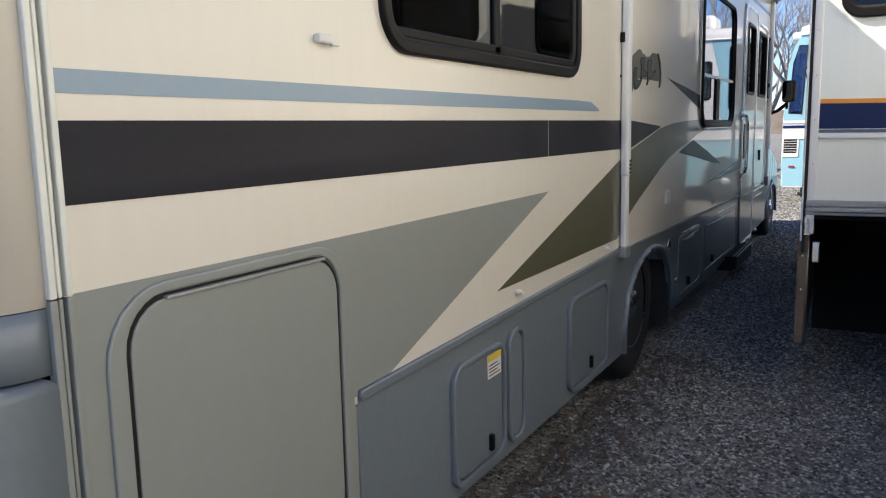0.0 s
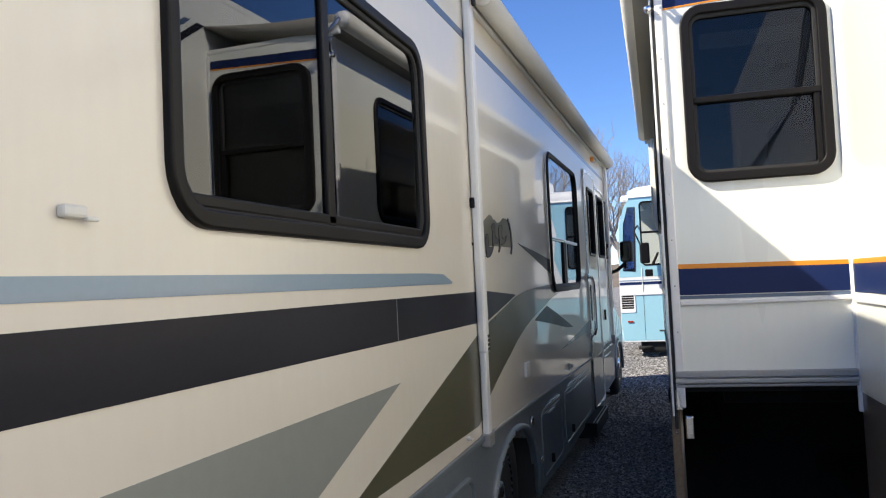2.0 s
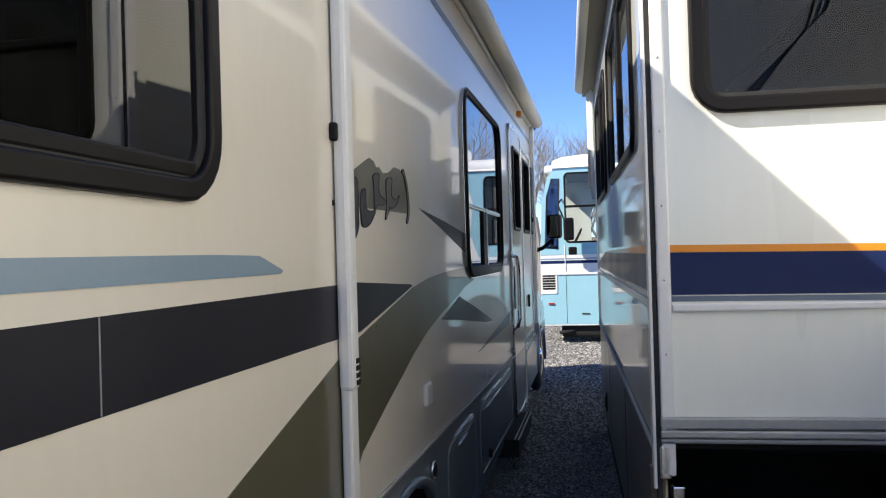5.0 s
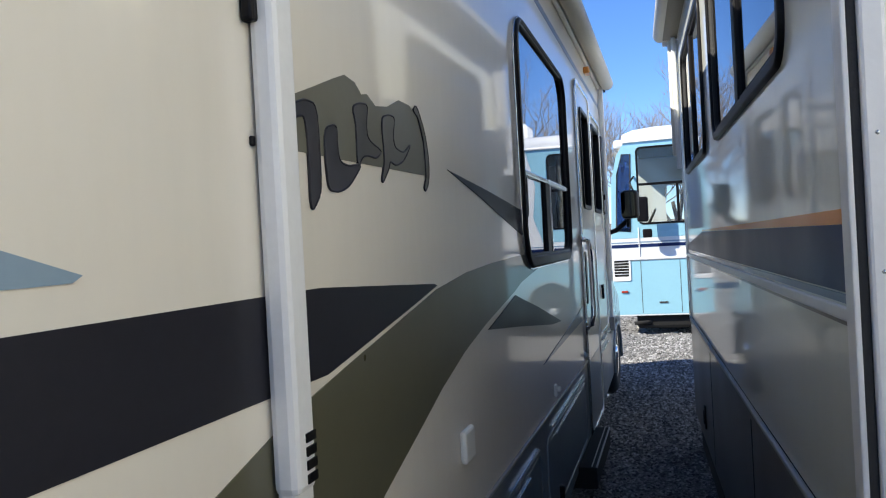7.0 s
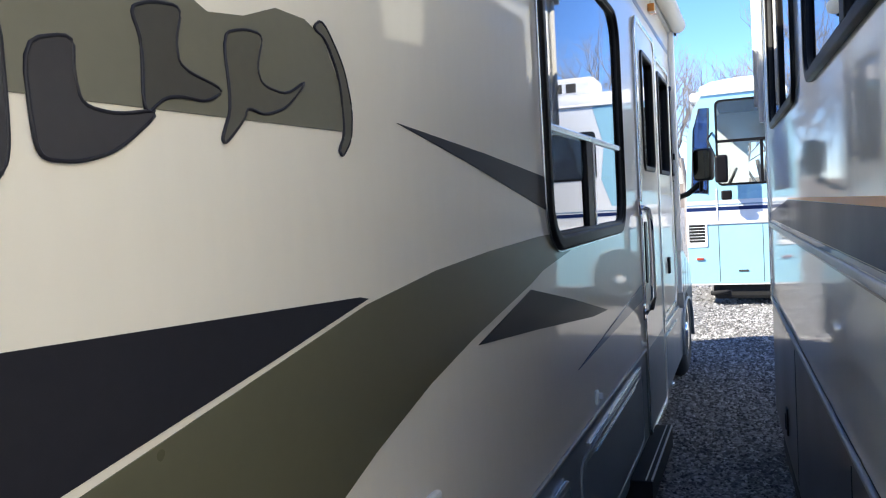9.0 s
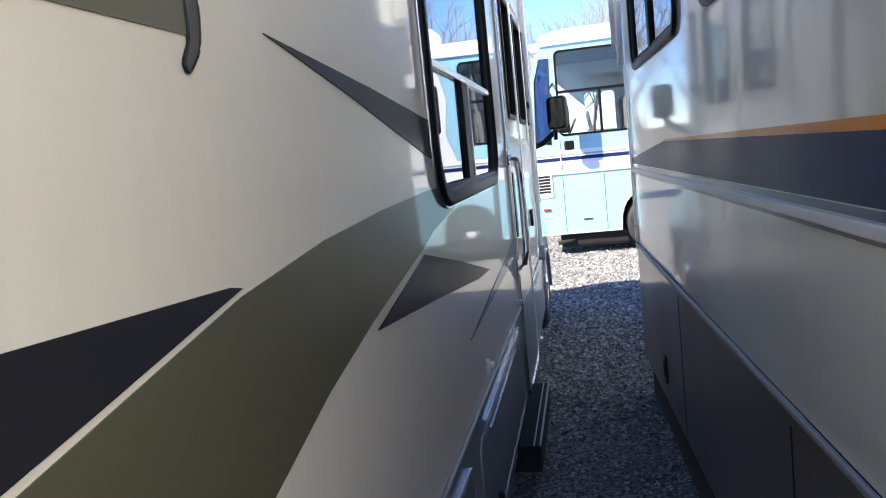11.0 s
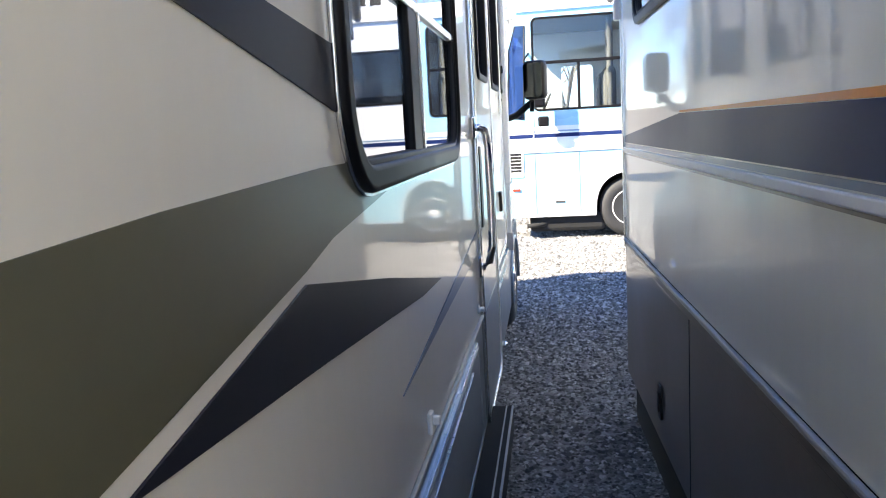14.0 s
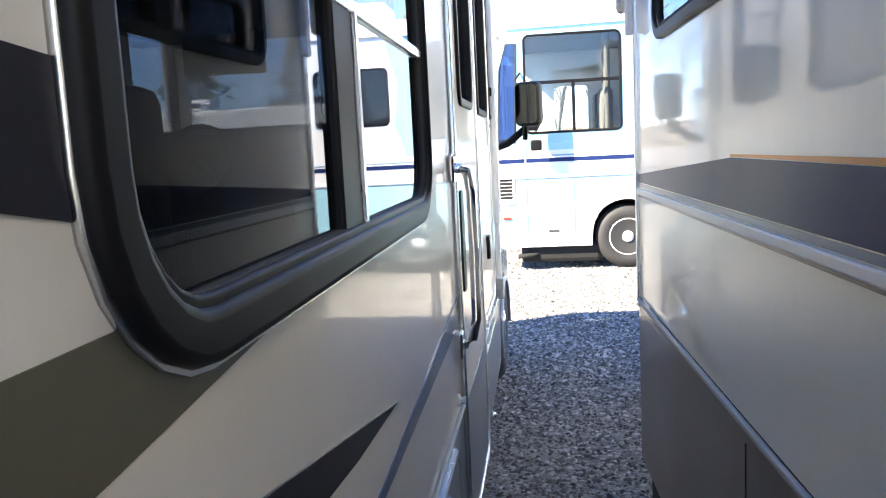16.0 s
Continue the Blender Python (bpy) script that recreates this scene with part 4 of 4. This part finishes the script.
    box("skirt_edge", RUST, -0.030, 0.012, 0.018, 0.058, 0.29, 0.90, b, "rusty edge of the hanging skirt", bevel=0.004)
    for z in (0.42, 0.58, 0.76):
        lathe("bolt", ALUMINIUM, [(0, 0.006), (-0.004, 0.004)], (-0.008, 0.018, z), "y", b, n=8)
    box("corner_block", ALUMINIUM, -0.004, 0.03, -0.012, 0.028, 0.87, 0.97, b)
    box("jack_plate", ALUMINIUM, 0.035, 0.075, 0.06, 0.1, 0.72, 0.83, b)
    # black block added to make the shaded void under the room read dark
    box("dark_underbody_fill", UNDER, 0.03, 1.7, 1.6, end - 0.04, 0.0, 0.94, b, bevel=0)
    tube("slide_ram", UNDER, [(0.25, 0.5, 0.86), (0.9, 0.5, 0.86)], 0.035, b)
    # main body
    y0, y1, w = -4.9, 6.2, 2.45
    plate("body_side", WHITE, [(y0, 0.95), (0.0, 0.95), (0.0, 2.96), (end, 2.96), (end, 0.95), (y1, 0.95), (y1, 3.3), (y0, 3.3)], deep, deep + 0.05, "x", (), b)
    plate("body_skirt", TAUPE, [(y0, 0.2)] + arch(-1.0, 0.6, 0.86, 0.2) + [(0.0, 0.2), (0.0, 0.95), (y0, 0.95)], deep + 0.004, deep + 0.05, "x", (), b)
    box("opening_frame", ARM_WHITE, deep - 0.012, deep + 0.01, -0.012, 0.012, 0.86, 2.92, b, bevel=0.005)
    plate("orange_stripe", ORANGE, [(y0, 1.527), (-0.035, 1.527), (-0.035, 1.548), (y0, 1.548)], deep - 0.003, deep + 0.001, "x", (), b)
    plate("navy_stripe", NAVY, [(y0, 1.40), (-0.035, 1.40), (-0.035, 1.527), (y0, 1.527)], deep - 0.003, deep + 0.001, "x", (), b)
    box("belt_moulding", ARM_WHITE, deep - 0.014, deep, y0, -0.035, 1.355, 1.38, b, bevel=0.006)
    for k, (m, w0) in enumerate(((NIGHT, 0.07), (STEEL_BLUE, 0.05), (NIGHT, 0.045))):
        s0 = -0.02 - k * 0.13
        plate("upper_stripe", m, [(s0, 3.1), (s0 - w0, 3.1), (s0 - 0.9 - w0, 2.5), (s0 - 0.9, 2.5)], deep - 0.003, deep + 0.001, "x", (), b)
        plate("upper_stripe", m, [(s0 - 0.9, 2.5), (s0 - 0.9 - w0, 2.5), (y0, 2.4 - k * 0.12 - w0), (y0, 2.4 - k * 0.12)], deep - 0.003, deep + 0.001, "x", (), b)
    box("body_roof", WHITE, deep, deep + w, y0, y1, 3.28, 3.36, b, bevel=0.03)
    box("body_rear", WHITE, deep + 0.05, deep + w, y0, y0 + 0.05, 0.2, 3.3, b)
    box("body_front", WHITE, deep + 0.05, deep + w, y1 - 0.05, y1, 0.2, 3.3, b)
    box("body_far_side", WHITE, deep + w - 0.05, deep + w, y0, y1, 0.2, 3.3, b)
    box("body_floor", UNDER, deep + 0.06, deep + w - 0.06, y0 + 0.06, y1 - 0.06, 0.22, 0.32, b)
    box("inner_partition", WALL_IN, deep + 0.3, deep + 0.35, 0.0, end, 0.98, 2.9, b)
    tube("arch_lip", TAUPE, [(deep, y, z) for y, z in arch(-1.0, 0.6, 0.86, 0.2, 20)], 0.016, b)
    box("wheel_well", UNDER, deep + 0.3, deep + 0.5, -1.65, -0.35, 0.25, 0.95, b, bevel=0)
    for y in (-1.0, 5.4):
        wheel(b, (deep + 0.03, y, 0.43), 0.43, -1, rim=ALUMINIUM)
    # slide topper: sloping fabric, roll at the outer edge, end brackets
    tube("topper_roll", FABRIC, [(-0.112, -0.03, top + 0.06), (-0.112, end + 0.06, top + 0.06)], 0.052, b, "weathered slide-out topper roll", n=20)
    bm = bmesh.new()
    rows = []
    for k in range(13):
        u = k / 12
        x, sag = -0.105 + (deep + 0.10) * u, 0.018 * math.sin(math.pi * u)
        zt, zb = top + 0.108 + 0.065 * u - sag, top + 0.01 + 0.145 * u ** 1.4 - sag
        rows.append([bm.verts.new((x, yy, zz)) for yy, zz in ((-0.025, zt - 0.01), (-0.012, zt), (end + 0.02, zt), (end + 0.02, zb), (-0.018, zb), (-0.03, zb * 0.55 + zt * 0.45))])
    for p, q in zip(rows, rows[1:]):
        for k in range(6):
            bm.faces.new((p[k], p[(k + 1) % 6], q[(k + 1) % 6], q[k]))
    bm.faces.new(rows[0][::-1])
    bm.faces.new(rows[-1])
    part("topper_fabric", bm, FABRIC_DARK, b, "dark grey topper fabric", True)
    for y in (-0.05, end + 0.08):
        lathe("topper_cap", ARM_WHITE, [(-0.014, 0.012), (-0.01, 0.04), (0.014, 0.046), (0.02, 0.02)], (-0.112, y, top + 0.06), "y", b, "white topper end cap", n=24)
        tube("topper_hook", CHROME, [(-0.112, y - 0.02, top + 0.06), (-0.05, y - 0.03, top + 0.0), (-0.022, y - 0.028, top - 0.035), (-0.04, y - 0.02, top - 0.055), (-0.055, y - 0.015, top - 0.03)], 0.011, b, n=8)
        box("topper_bracket", ARM_WHITE, -0.1, 0.0, y - 0.01, y + 0.012, top - 0.02, top + 0.05, b, bevel=0.008)
    lathe("topper_knob", CHROME, [(-0.02, 0.01), (-0.012, 0.018), (0.01, 0.018), (0.014, 0.008)], (-0.028, -0.02, top - 0.12), "y", b, n=14)
    # folded patio awning arm along the face
    box("patio_arm", ARM_WHITE, -0.045, -0.015, end - 0.06, end - 0.015, 2.0, top + 0.02, b, bevel=0.008)
    box("patio_arm", FABRIC, -0.065, -0.025, end + 0.03, end + 0.09, 2.1, top + 0.05, b, bevel=0.02)


white_motorhome()

# ---- pale blue and white coach across the end of the lane ----
YC = 15.82


def aqua_coach():
    c = thing("coach", "white and pale aqua motorhome with a navy belt stripe", "motorhome", pose(-0.26, 0, 0.0))
    x0, x1, zt, zb, w = -0.97, 8.6, 3.02, 0.30, 2.45
    cab, side = (-0.56, 0.62, 1.70, 2.90), (0.92, 1.87, 1.9, 2.62)
    quarter = [(-0.90, 1.62), (-0.69, 1.60), (-0.64, 2.80), (-0.765, 2.80), (-0.85, 2.5)]
    rest = [(3.0, 4.0, 1.92, 2.72), (5.2, 6.6, 1.92, 2.72)]
    nose = [(x0 + 0.02, zb), (x0 - 0.02, 0.6), (x0 - 0.02, 1.5), (x0 + 0.04, 2.4), (x0 + 0.14, 2.8), (x0 + 0.26, zt)]
    hs = [rrect(p[0] + 0.015, p[1] - 0.015, p[2] + 0.015, p[3] - 0.015, 0.06) for p in (cab, side, *rest)] + [quarter]
    wheel_cut = [(x, z) for x, z in reversed(arch(0.65, 0.43, 0.86, zb, 16))]
    wheel_cut2 = [(x, z) for x, z in reversed(arch(6.3, 0.45, 0.86, zb, 16))]
    plate("side_wall", COACH_WHITE, nose + [(x1, zt), (x1, zb)] + wheel_cut2 + wheel_cut, YC, YC + 0.05, "y", hs, c)
    # aqua lower panels, cab surround and sweep
    plate("aqua_panel", AQUA, [(x0 - 0.015, 0.62), (x0 - 0.015, 1.15), (2.9, 1.15), (2.6, 0.32), (1.10, 0.32)] + arch(0.65, 0.45, 0.88, 0.32, 16)[::-1][1:-1] + [(0.19, 0.32), (x0 + 0.02, 0.32)], YC - 0.003, YC + 0.001, "y", (), c)
    sweep = [(x0 - 0.012, 1.50), (0.72, 1.50), (0.86, 1.9), (0.80, 2.4), (0.95, 2.98), (x0 + 0.24, 2.98), (x0 + 0.12, 2.78), (x0 + 0.03, 2.4)]
    plate("aqua_sweep", AQUA, sweep, YC - 0.003, YC + 0.001, "y", [rrect(cab[0], cab[1], cab[2], cab[3], 0.08), [(px + 0.0, pz) for px, pz in quarter]], c)
    plate("navy_stripe", NAVY, [(x0 - 0.015, 1.355), (x1, 1.33), (x1, 1.385), (x0 - 0.015, 1.405)], YC - 0.004, YC + 0.001, "y", (), c)
    plate("blue_stripe", PALE_BLUE, [(x0 - 0.015, 1.425), (x1, 1.40), (x1, 1.42), (x0 - 0.015, 1.445)], YC - 0.004, YC + 0.001, "y", (), c)
    box("belt_moulding", COACH_WHITE, x0, x1, YC - 0.018, YC, 1.16, 1.2, c)
    tube("rain_gutter", COACH_WHITE, [(x0 + 0.2, YC - 0.01, 2.99), (2, YC - 0.012, 3.01), (x1, YC - 0.012, 3.01)], 0.02, c)
    # rounded roof edge
    prof = [(0, 0.0)] + [(0.25 - 0.25 * math.cos(radians(k * 10)), 0.20 * math.sin(radians(k * 10))) for k in range(1, 10)]
    bm = bmesh.new()
    rows = []
    full = [(YC + a, zt + b) for a, b in prof] + [(YC + w - a, zt + b) for a, b in reversed(prof)]
    for xx, k in ((x0 + 0.22, 0.55), (x0 + 0.38, 0.85), (x0 + 0.7, 1.0), (x1, 1.0)):
        rows.append([bm.verts.new((xx, y, zt + (z - zt) * k)) for y, z in full])
    for i in range(len(rows) - 1):
        for j in range(len(full) - 1):
            bm.faces.new((rows[i][j], rows[i][j + 1], rows[i + 1][j + 1], rows[i + 1][j]))
    bm.faces.new(rows[0])
    bm.faces.new(rows[-1])
    part("roof", bm, COACH_WHITE, c, "white rounded roof", True)
    # windows
    f = window(c, *cab, YC, -1, "y", r=0.08, fw=0.03, proud=0.012, pane=GLASS_CLEAR, inner=False, label="dark-framed cab window")
    box("transom", BLACK_FRAME, cab[0] + 0.03, cab[1] - 0.03, YC - 0.008, YC + 0.02, 2.3, 2.34, f)
    box("mullion", BLACK_FRAME, 0.02, 0.06, YC - 0.006, YC + 0.02, cab[2] + 0.03, 2.31, f)
    for p in (side, *rest):
        window(c, *p, YC, -1, "y", r=0.07, fw=0.03, proud=0.012, inner=False)
    plate("quarter_pane", GLASS_BLUE, quarter, YC + 0.01, YC + 0.016, "y", (), c).visible_shadow = False
    tube("quarter_seal", RUBBER, [(x, YC - 0.002, z) for x, z in quarter], 0.012, c, n=6, cyclic=True)
    # far side with its own openings, nose, tail, floor
    plate("far_wall", COACH_WHITE, [(x0, zb), (x1, zb), (x1, zt), (x0 + 0.2, zt), (x0, 2.4)], YC + w - 0.05, YC + w, "y", [rrect(-0.15, 0.35, 1.72, 2.42, 0.06), rrect(2.6, 3.6, 1.8, 2.6, 0.06)], c)
    box("nose_panel", AQUA, x0 - 0.02, x0 + 0.03, YC + 0.05, YC + w - 0.05, zb, 1.5, c, bevel=0.02)
    plate("windshield", GLASS_CLEAR, rrect(YC + 0.06, YC + w - 0.06, 1.5, 2.9, 0.1), x0 + 0.08, x0 + 0.086, "x", (), c).visible_shadow = False
    box("windshield_post", COACH_WHITE, x0 + 0.06, x0 + 0.12, YC + w / 2 - 0.03, YC + w / 2 + 0.03, 1.5, 2.95, c)
    box("brow", COACH_WHITE, x0 + 0.08, x0 + 0.4, YC + 0.05, YC + w - 0.05, 2.9, zt + 0.02, c, bevel=0.05)
    box("tail_panel", COACH_WHITE, x1 - 0.05, x1, YC + 0.05, YC + w - 0.05, zb, zt, c)
    box("floor_pan", UNDER, x0 + 0.1, x1 - 0.06, YC + 0.08, YC + w - 0.08, 0.98, 1.05, c)
    box("dashboard", DARK, x0 + 0.1, x0 + 0.45, YC + 0.1, YC + w - 0.1, 1.0, 1.66, c, bevel=0.05)
    box("rear_bulkhead", WALL_IN, 2.2, 2.25, YC + 0.06, YC + w - 0.06, 1.05, zt, c)
    for yy in (YC + 0.35, YC + 1.6):
        box("cab_seat", SEAT, -0.1, 0.45, yy, yy + 0.55, 1.05, 1.5, c, bevel=0.06)
        box("seat_back", SEAT, 0.38, 0.55, yy, yy + 0.55, 1.45, 2.25, c, bevel=0.07)
    plate("headliner", SEAT, [(x0 + 0.15, YC + 0.06), (2.2, YC + 0.06), (2.2, YC + w - 0.06), (x0 + 0.15, YC + w - 0.06)], 2.93, 2.95, "z", (), c)
    for k in range(7):
        box("curtain_fold", SEAT, 0.42 + 0.025 * (k % 2), 0.47 + 0.025 * (k % 2), YC + 0.08 + 0.06 * k, YC + 0.14 + 0.06 * k, 1.7, 2.9, c, bevel=0.015)
    tube("steering_wheel", DARK, [(-0.42 + 0.09 * math.sin(k * math.pi / 10), YC + 1.88 + 0.22 * math.cos(k * math.pi / 10), 1.8 + 0.18 * math.sin(k * math.pi / 10)) for k in range(20)], 0.018, c, cyclic=True)
    # vent, hatch, fuel door, lamps
    v = plate("side_vent", COACH_WHITE, rrect(-0.99, -0.71, 0.84, 1.21, 0.03), YC - 0.012, YC + 0.001, "y", [rrect(-0.96, -0.74, 0.91, 1.17, 0.02)], c, bevel=0.003)
    box("vent_back", UNDER, -0.965, -0.735, YC - 0.007, YC - 0.004, 0.905, 1.175, v, bevel=0)
    for k in range(5):
        box("slat", COACH_WHITE, -0.96, -0.74, YC - 0.013, YC - 0.006, 0.945 + k * 0.044, 0.953 + k * 0.044, v, bevel=0.002)
    box("marker_lamp", RED_LENS, -0.87, -0.77, YC - 0.02, YC, 0.655, 0.69, c, bevel=0.008)
    box("fuel_latch", DARK, -0.31, -0.18, YC - 0.012, YC, 0.485, 0.51, c, bevel=0.004)
    for xs in (-0.56, 0.02):
        box("panel_joint", DARK, xs - 0.004, xs + 0.004, YC - 0.0045, YC - 0.001, 0.34, 1.14, c, bevel=0)
    box("door_joint", COACH_WHITE, -0.575, -0.56, YC - 0.01, YC, 1.2, 1.66, c, bevel=0.003)
    # mirror of the coach, wheels, dark box for the shadowed underside
    tube("mirror_arm", BLACK_FRAME, [(-0.6, YC, 2.45), (-0.66, YC - 0.15, 2.35), (-0.56, YC - 0.21, 2.1)], 0.014, c)
    m = box("mirror_head", BLACK_FRAME, -0.57, -0.40, YC - 0.26, YC - 0.15, 1.74, 2.12, c, "dark side mirror", bevel=0.03)
    box("spot_mirror", BLACK_FRAME, -0.5, -0.36, YC - 0.2, YC - 0.12, 1.5, 1.63, c, bevel=0.02)
    wheel(c, (0.66, YC + 0.03, 0.39), 0.39, -1, "y", rim=ARM_WHITE)
    wheel(c, (6.3, YC + 0.03, 0.39), 0.39, -1, "y", rim=ARM_WHITE)
    wheel(c, (0.66, YC + w - 0.03, 0.39), 0.39, 1, "y", rim=ARM_WHITE)
    box("wheel_well", UNDER, 0.05, 1.2, YC + 0.35, YC + 0.4, 0.2, 1.0, c, bevel=0)
    # added black box: dark underside and its blurred shadow in one shape
    box("low_shade_box", UNDER, -0.66, 0.34, YC + 0.06, YC + 0.5, 0.09, 0.34, c, bevel=0.05)
    box("dark_underbody_fill", UNDER, -0.5, 8.0, YC + 0.5, YC + 2.0, 0.28, 0.98, c)
    tube("exhaust_pipe", UNDER, [(-0.70, YC + 0.02, 0.18), (-0.5, YC + 0.04, 0.19), (-0.4, YC + 0.12, 0.2)], 0.03, c)
    # roof unit
    ac = box("roof_air_conditioner", COACH_WHITE, 1.0, 2.0, YC + 0.6, YC + 1.3, zt + 0.19, zt + 0.52, c, "white rooftop air conditioner", bevel=0.1, seg=3)
    for k in range(2):
        box("grille", DARK, 1.3 + 0.22 * k, 1.46 + 0.22 * k, YC + 0.594, YC + 0.61, zt + 0.28, zt + 0.42, ac, bevel=0.004)


aqua_coach()


def far_trailer(name, label, x, y, turn, length, height, group="", stripe=PALE_BLUE):
    t = thing(name, label, "trailer", pose(x, y, 0, 0, 0, turn), group)
    box("body", COACH_WHITE, 0, length, 0, 2.4, 0.45, height, t, bevel=0.12, seg=3)
    box("stripe", stripe, 0.1, length - 0.1, -0.012, 0.0, 1.2, 1.35, t, bevel=0.003)
    for k in range(3):
        xx = length * (0.15 + 0.28 * k)
        window(t, xx, xx + 0.9, 1.6, 2.3, 0.0, -1, "y", r=0.06, fw=0.04, proud=0.012, inner=False)
    ac = box("roof_air_conditioner", COACH_WHITE, length * 0.45, length * 0.45 + 1.0, 0.8, 1.5, height, height + 0.32, t, bevel=0.09, seg=3)
    box("grille", DARK, length * 0.45 + 0.3, length * 0.45 + 0.75, 0.79, 0.81, height + 0.1, height + 0.22, ac)
    for xx in (length * 0.4, length * 0.52):
        wheel(t, (xx, 0.05, 0.36), 0.36, -1, "y", rim=ALUMINIUM)
    return t


far_trailer("travel_trailer", "white travel trailer with rooftop air conditioner", -13.5, 24.0, 0, 8.5, 2.75)
far_trailer("travel_trailer", "white travel trailer parked at the lot's edge", -26.0, 32.0, 12, 8.0, 2.9)

# ---- trees ----


def bare_tree(seed, x, y, h, spread=1.0):
    rnd = random.Random(seed)
    t = thing("bare_tree", "leafless grey deciduous tree behind the lot", "tree", pose(x, y, ground_z(0, 20) - 0.02), "bare trees")
    trunk, crown = [], []

    def grow(p, d, length, r, depth):
        pts = [p]
        q, dd = p.copy(), d.copy()
        for _ in range(3):
            dd = (dd + Vector((rnd.uniform(-0.16, 0.16), rnd.uniform(-0.16, 0.16), rnd.uniform(-0.02, 0.14)))).normalized()
            q = q + dd * length / 3
            pts.append(q.copy())
        (trunk if depth < 2 else crown).append((pts, r, 0.62))
        if depth >= 6 or r < 0.004:
            return
        for _ in range(3 if depth < 5 else 2):
            k = rnd.uniform(0.45, 1.0)
            base = pts[0].lerp(pts[-1], k) if k < 0.98 else pts[-1]
            side = Vector((rnd.uniform(-1, 1), rnd.uniform(-1, 1), rnd.uniform(-0.1, 0.7))).normalized()
            nd = (dd + side * spread * rnd.uniform(0.6, 1.0)).normalized()
            grow(base, nd, length * rnd.uniform(0.6, 0.78), r * rnd.uniform(0.45, 0.62), depth + 1)

    grow(Vector((0, 0, 0)), Vector((0, 0, 1)), h * 0.34, h * 0.014, 0)
    for name, segs, n in (("trunk", trunk, 7), ("crown", crown, 3)):
        vs, fs = [], []
        for pts, r, taper in segs:
            b0 = len(vs)
            for i, p in enumerate(pts):
                rr = r * (1 - (1 - taper) * i / (len(pts) - 1))
                d = (pts[min(i + 1, len(pts) - 1)] - pts[max(i - 1, 0)]).normalized()
                s = d.cross(Vector((0.3, 0.9, 0.2))).normalized()
                w = d.cross(s)
                for k in range(n):
                    a = 2 * math.pi * k / n
                    vs.append(p + rr * (math.cos(a) * s + math.sin(a) * w))
            for i in range(len(pts) - 1):
                for k in range(n):
                    fs.append((b0 + i * n + k, b0 + i * n + (k + 1) % n, b0 + (i + 1) * n + (k + 1) % n, b0 + (i + 1) * n + k))
        me = bpy.data.meshes.new(name)
        me.from_pydata([tuple(v) for v in vs], [], fs)
        to_object(name, me, BARK, t)


for i, (x, y, h) in enumerate(((-2.4, 31, 8.4), (-0.6, 32, 8.8), (1.2, 31.5, 8.6), (2.8, 33, 9.0), (-4.3, 35, 9.4), (-3.4, 33, 8.6), (-1.6, 36, 9.2), (0.2, 34, 8.2), (1.8, 38, 9.6), (-5.2, 38, 9.0), (-0.8, 42, 9.0), (3.6, 40, 9.5), (-8, 42, 9.5), (6.5, 41, 9))):
    bare_tree(11 + i, x, y, h)


def pine(seed, x, y, h):
    rnd = random.Random(seed)
    t = thing("pine_tree", "dark green open-crowned pine", "tree", pose(x, y, ground_z(0, 20) - 0.02), "pines")
    tube("trunk", BARK, [(0, 0, 0), (0.1, 0, h * 0.5), (0, 0.1, h)], 0.2, t, radii=[0.2, 0.13, 0.04], n=8)
    vs, fs = [], []
    for _ in range(1500):
        k = rnd.uniform(0.45, 1.0)
        a, rad = rnd.uniform(0, 6.28), rnd.uniform(0.1, 1.0) ** 0.6 * (1.08 - k) * h * 0.42 * (0.6 + 0.4 * math.sin(k * 37))
        p = Vector((rad * math.cos(a), rad * math.sin(a), h * k + rnd.uniform(-0.2, 0.2)))
        b0 = len(vs)
        s = rnd.uniform(0.14, 0.34)
        u = Vector((rnd.uniform(-1, 1), rnd.uniform(-1, 1), rnd.uniform(-0.4, 0.4))).normalized() * s
        w = Vector((rnd.uniform(-1, 1), rnd.uniform(-1, 1), rnd.uniform(-1, 1))).normalized() * s * 0.4
        vs += [p - u, p + w, p + u, p - w]
        fs.append((b0, b0 + 1, b0 + 2, b0 + 3))
    me = bpy.data.meshes.new("crown")
    me.from_pydata([tuple(v) for v in vs], [], fs)
    to_object("crown", me, NEEDLES, t)


for i, (x, y, h) in enumerate(((-20, 40, 8.0), (-17, 43, 9.0), (-24, 44, 9.5), (-13, 46, 7.5), (-29, 46, 9.0))):
    pine(50 + i, x, y, h)

# low wooded rise at the horizon
bm = bmesh.new()
rnd = random.Random(5)
n, prev = 160, None
for i in range(n + 1):
    a = 2 * math.pi * i / n
    hh = 3.0 + 2.2 * noise.noise(Vector((math.cos(a) * 6, math.sin(a) * 6, 0))) + rnd.uniform(0, 0.8)
    lo_v, hi_v = bm.verts.new((120 * math.cos(a), 120 * math.sin(a), -1)), bm.verts.new((124 * math.cos(a), 124 * math.sin(a), hh))
    if prev:
        bm.faces.new((prev[0], lo_v, hi_v, prev[1]))
    prev = (lo_v, hi_v)
WOODS = material("distant_winter_woods", (0.13, 0.11, 0.095), 0.95, var=0.35, fine=0.8, big=0.1)
tagged(part("backdrop", bm, WOODS), "distant brown winter woods", "woods", kind="structure")
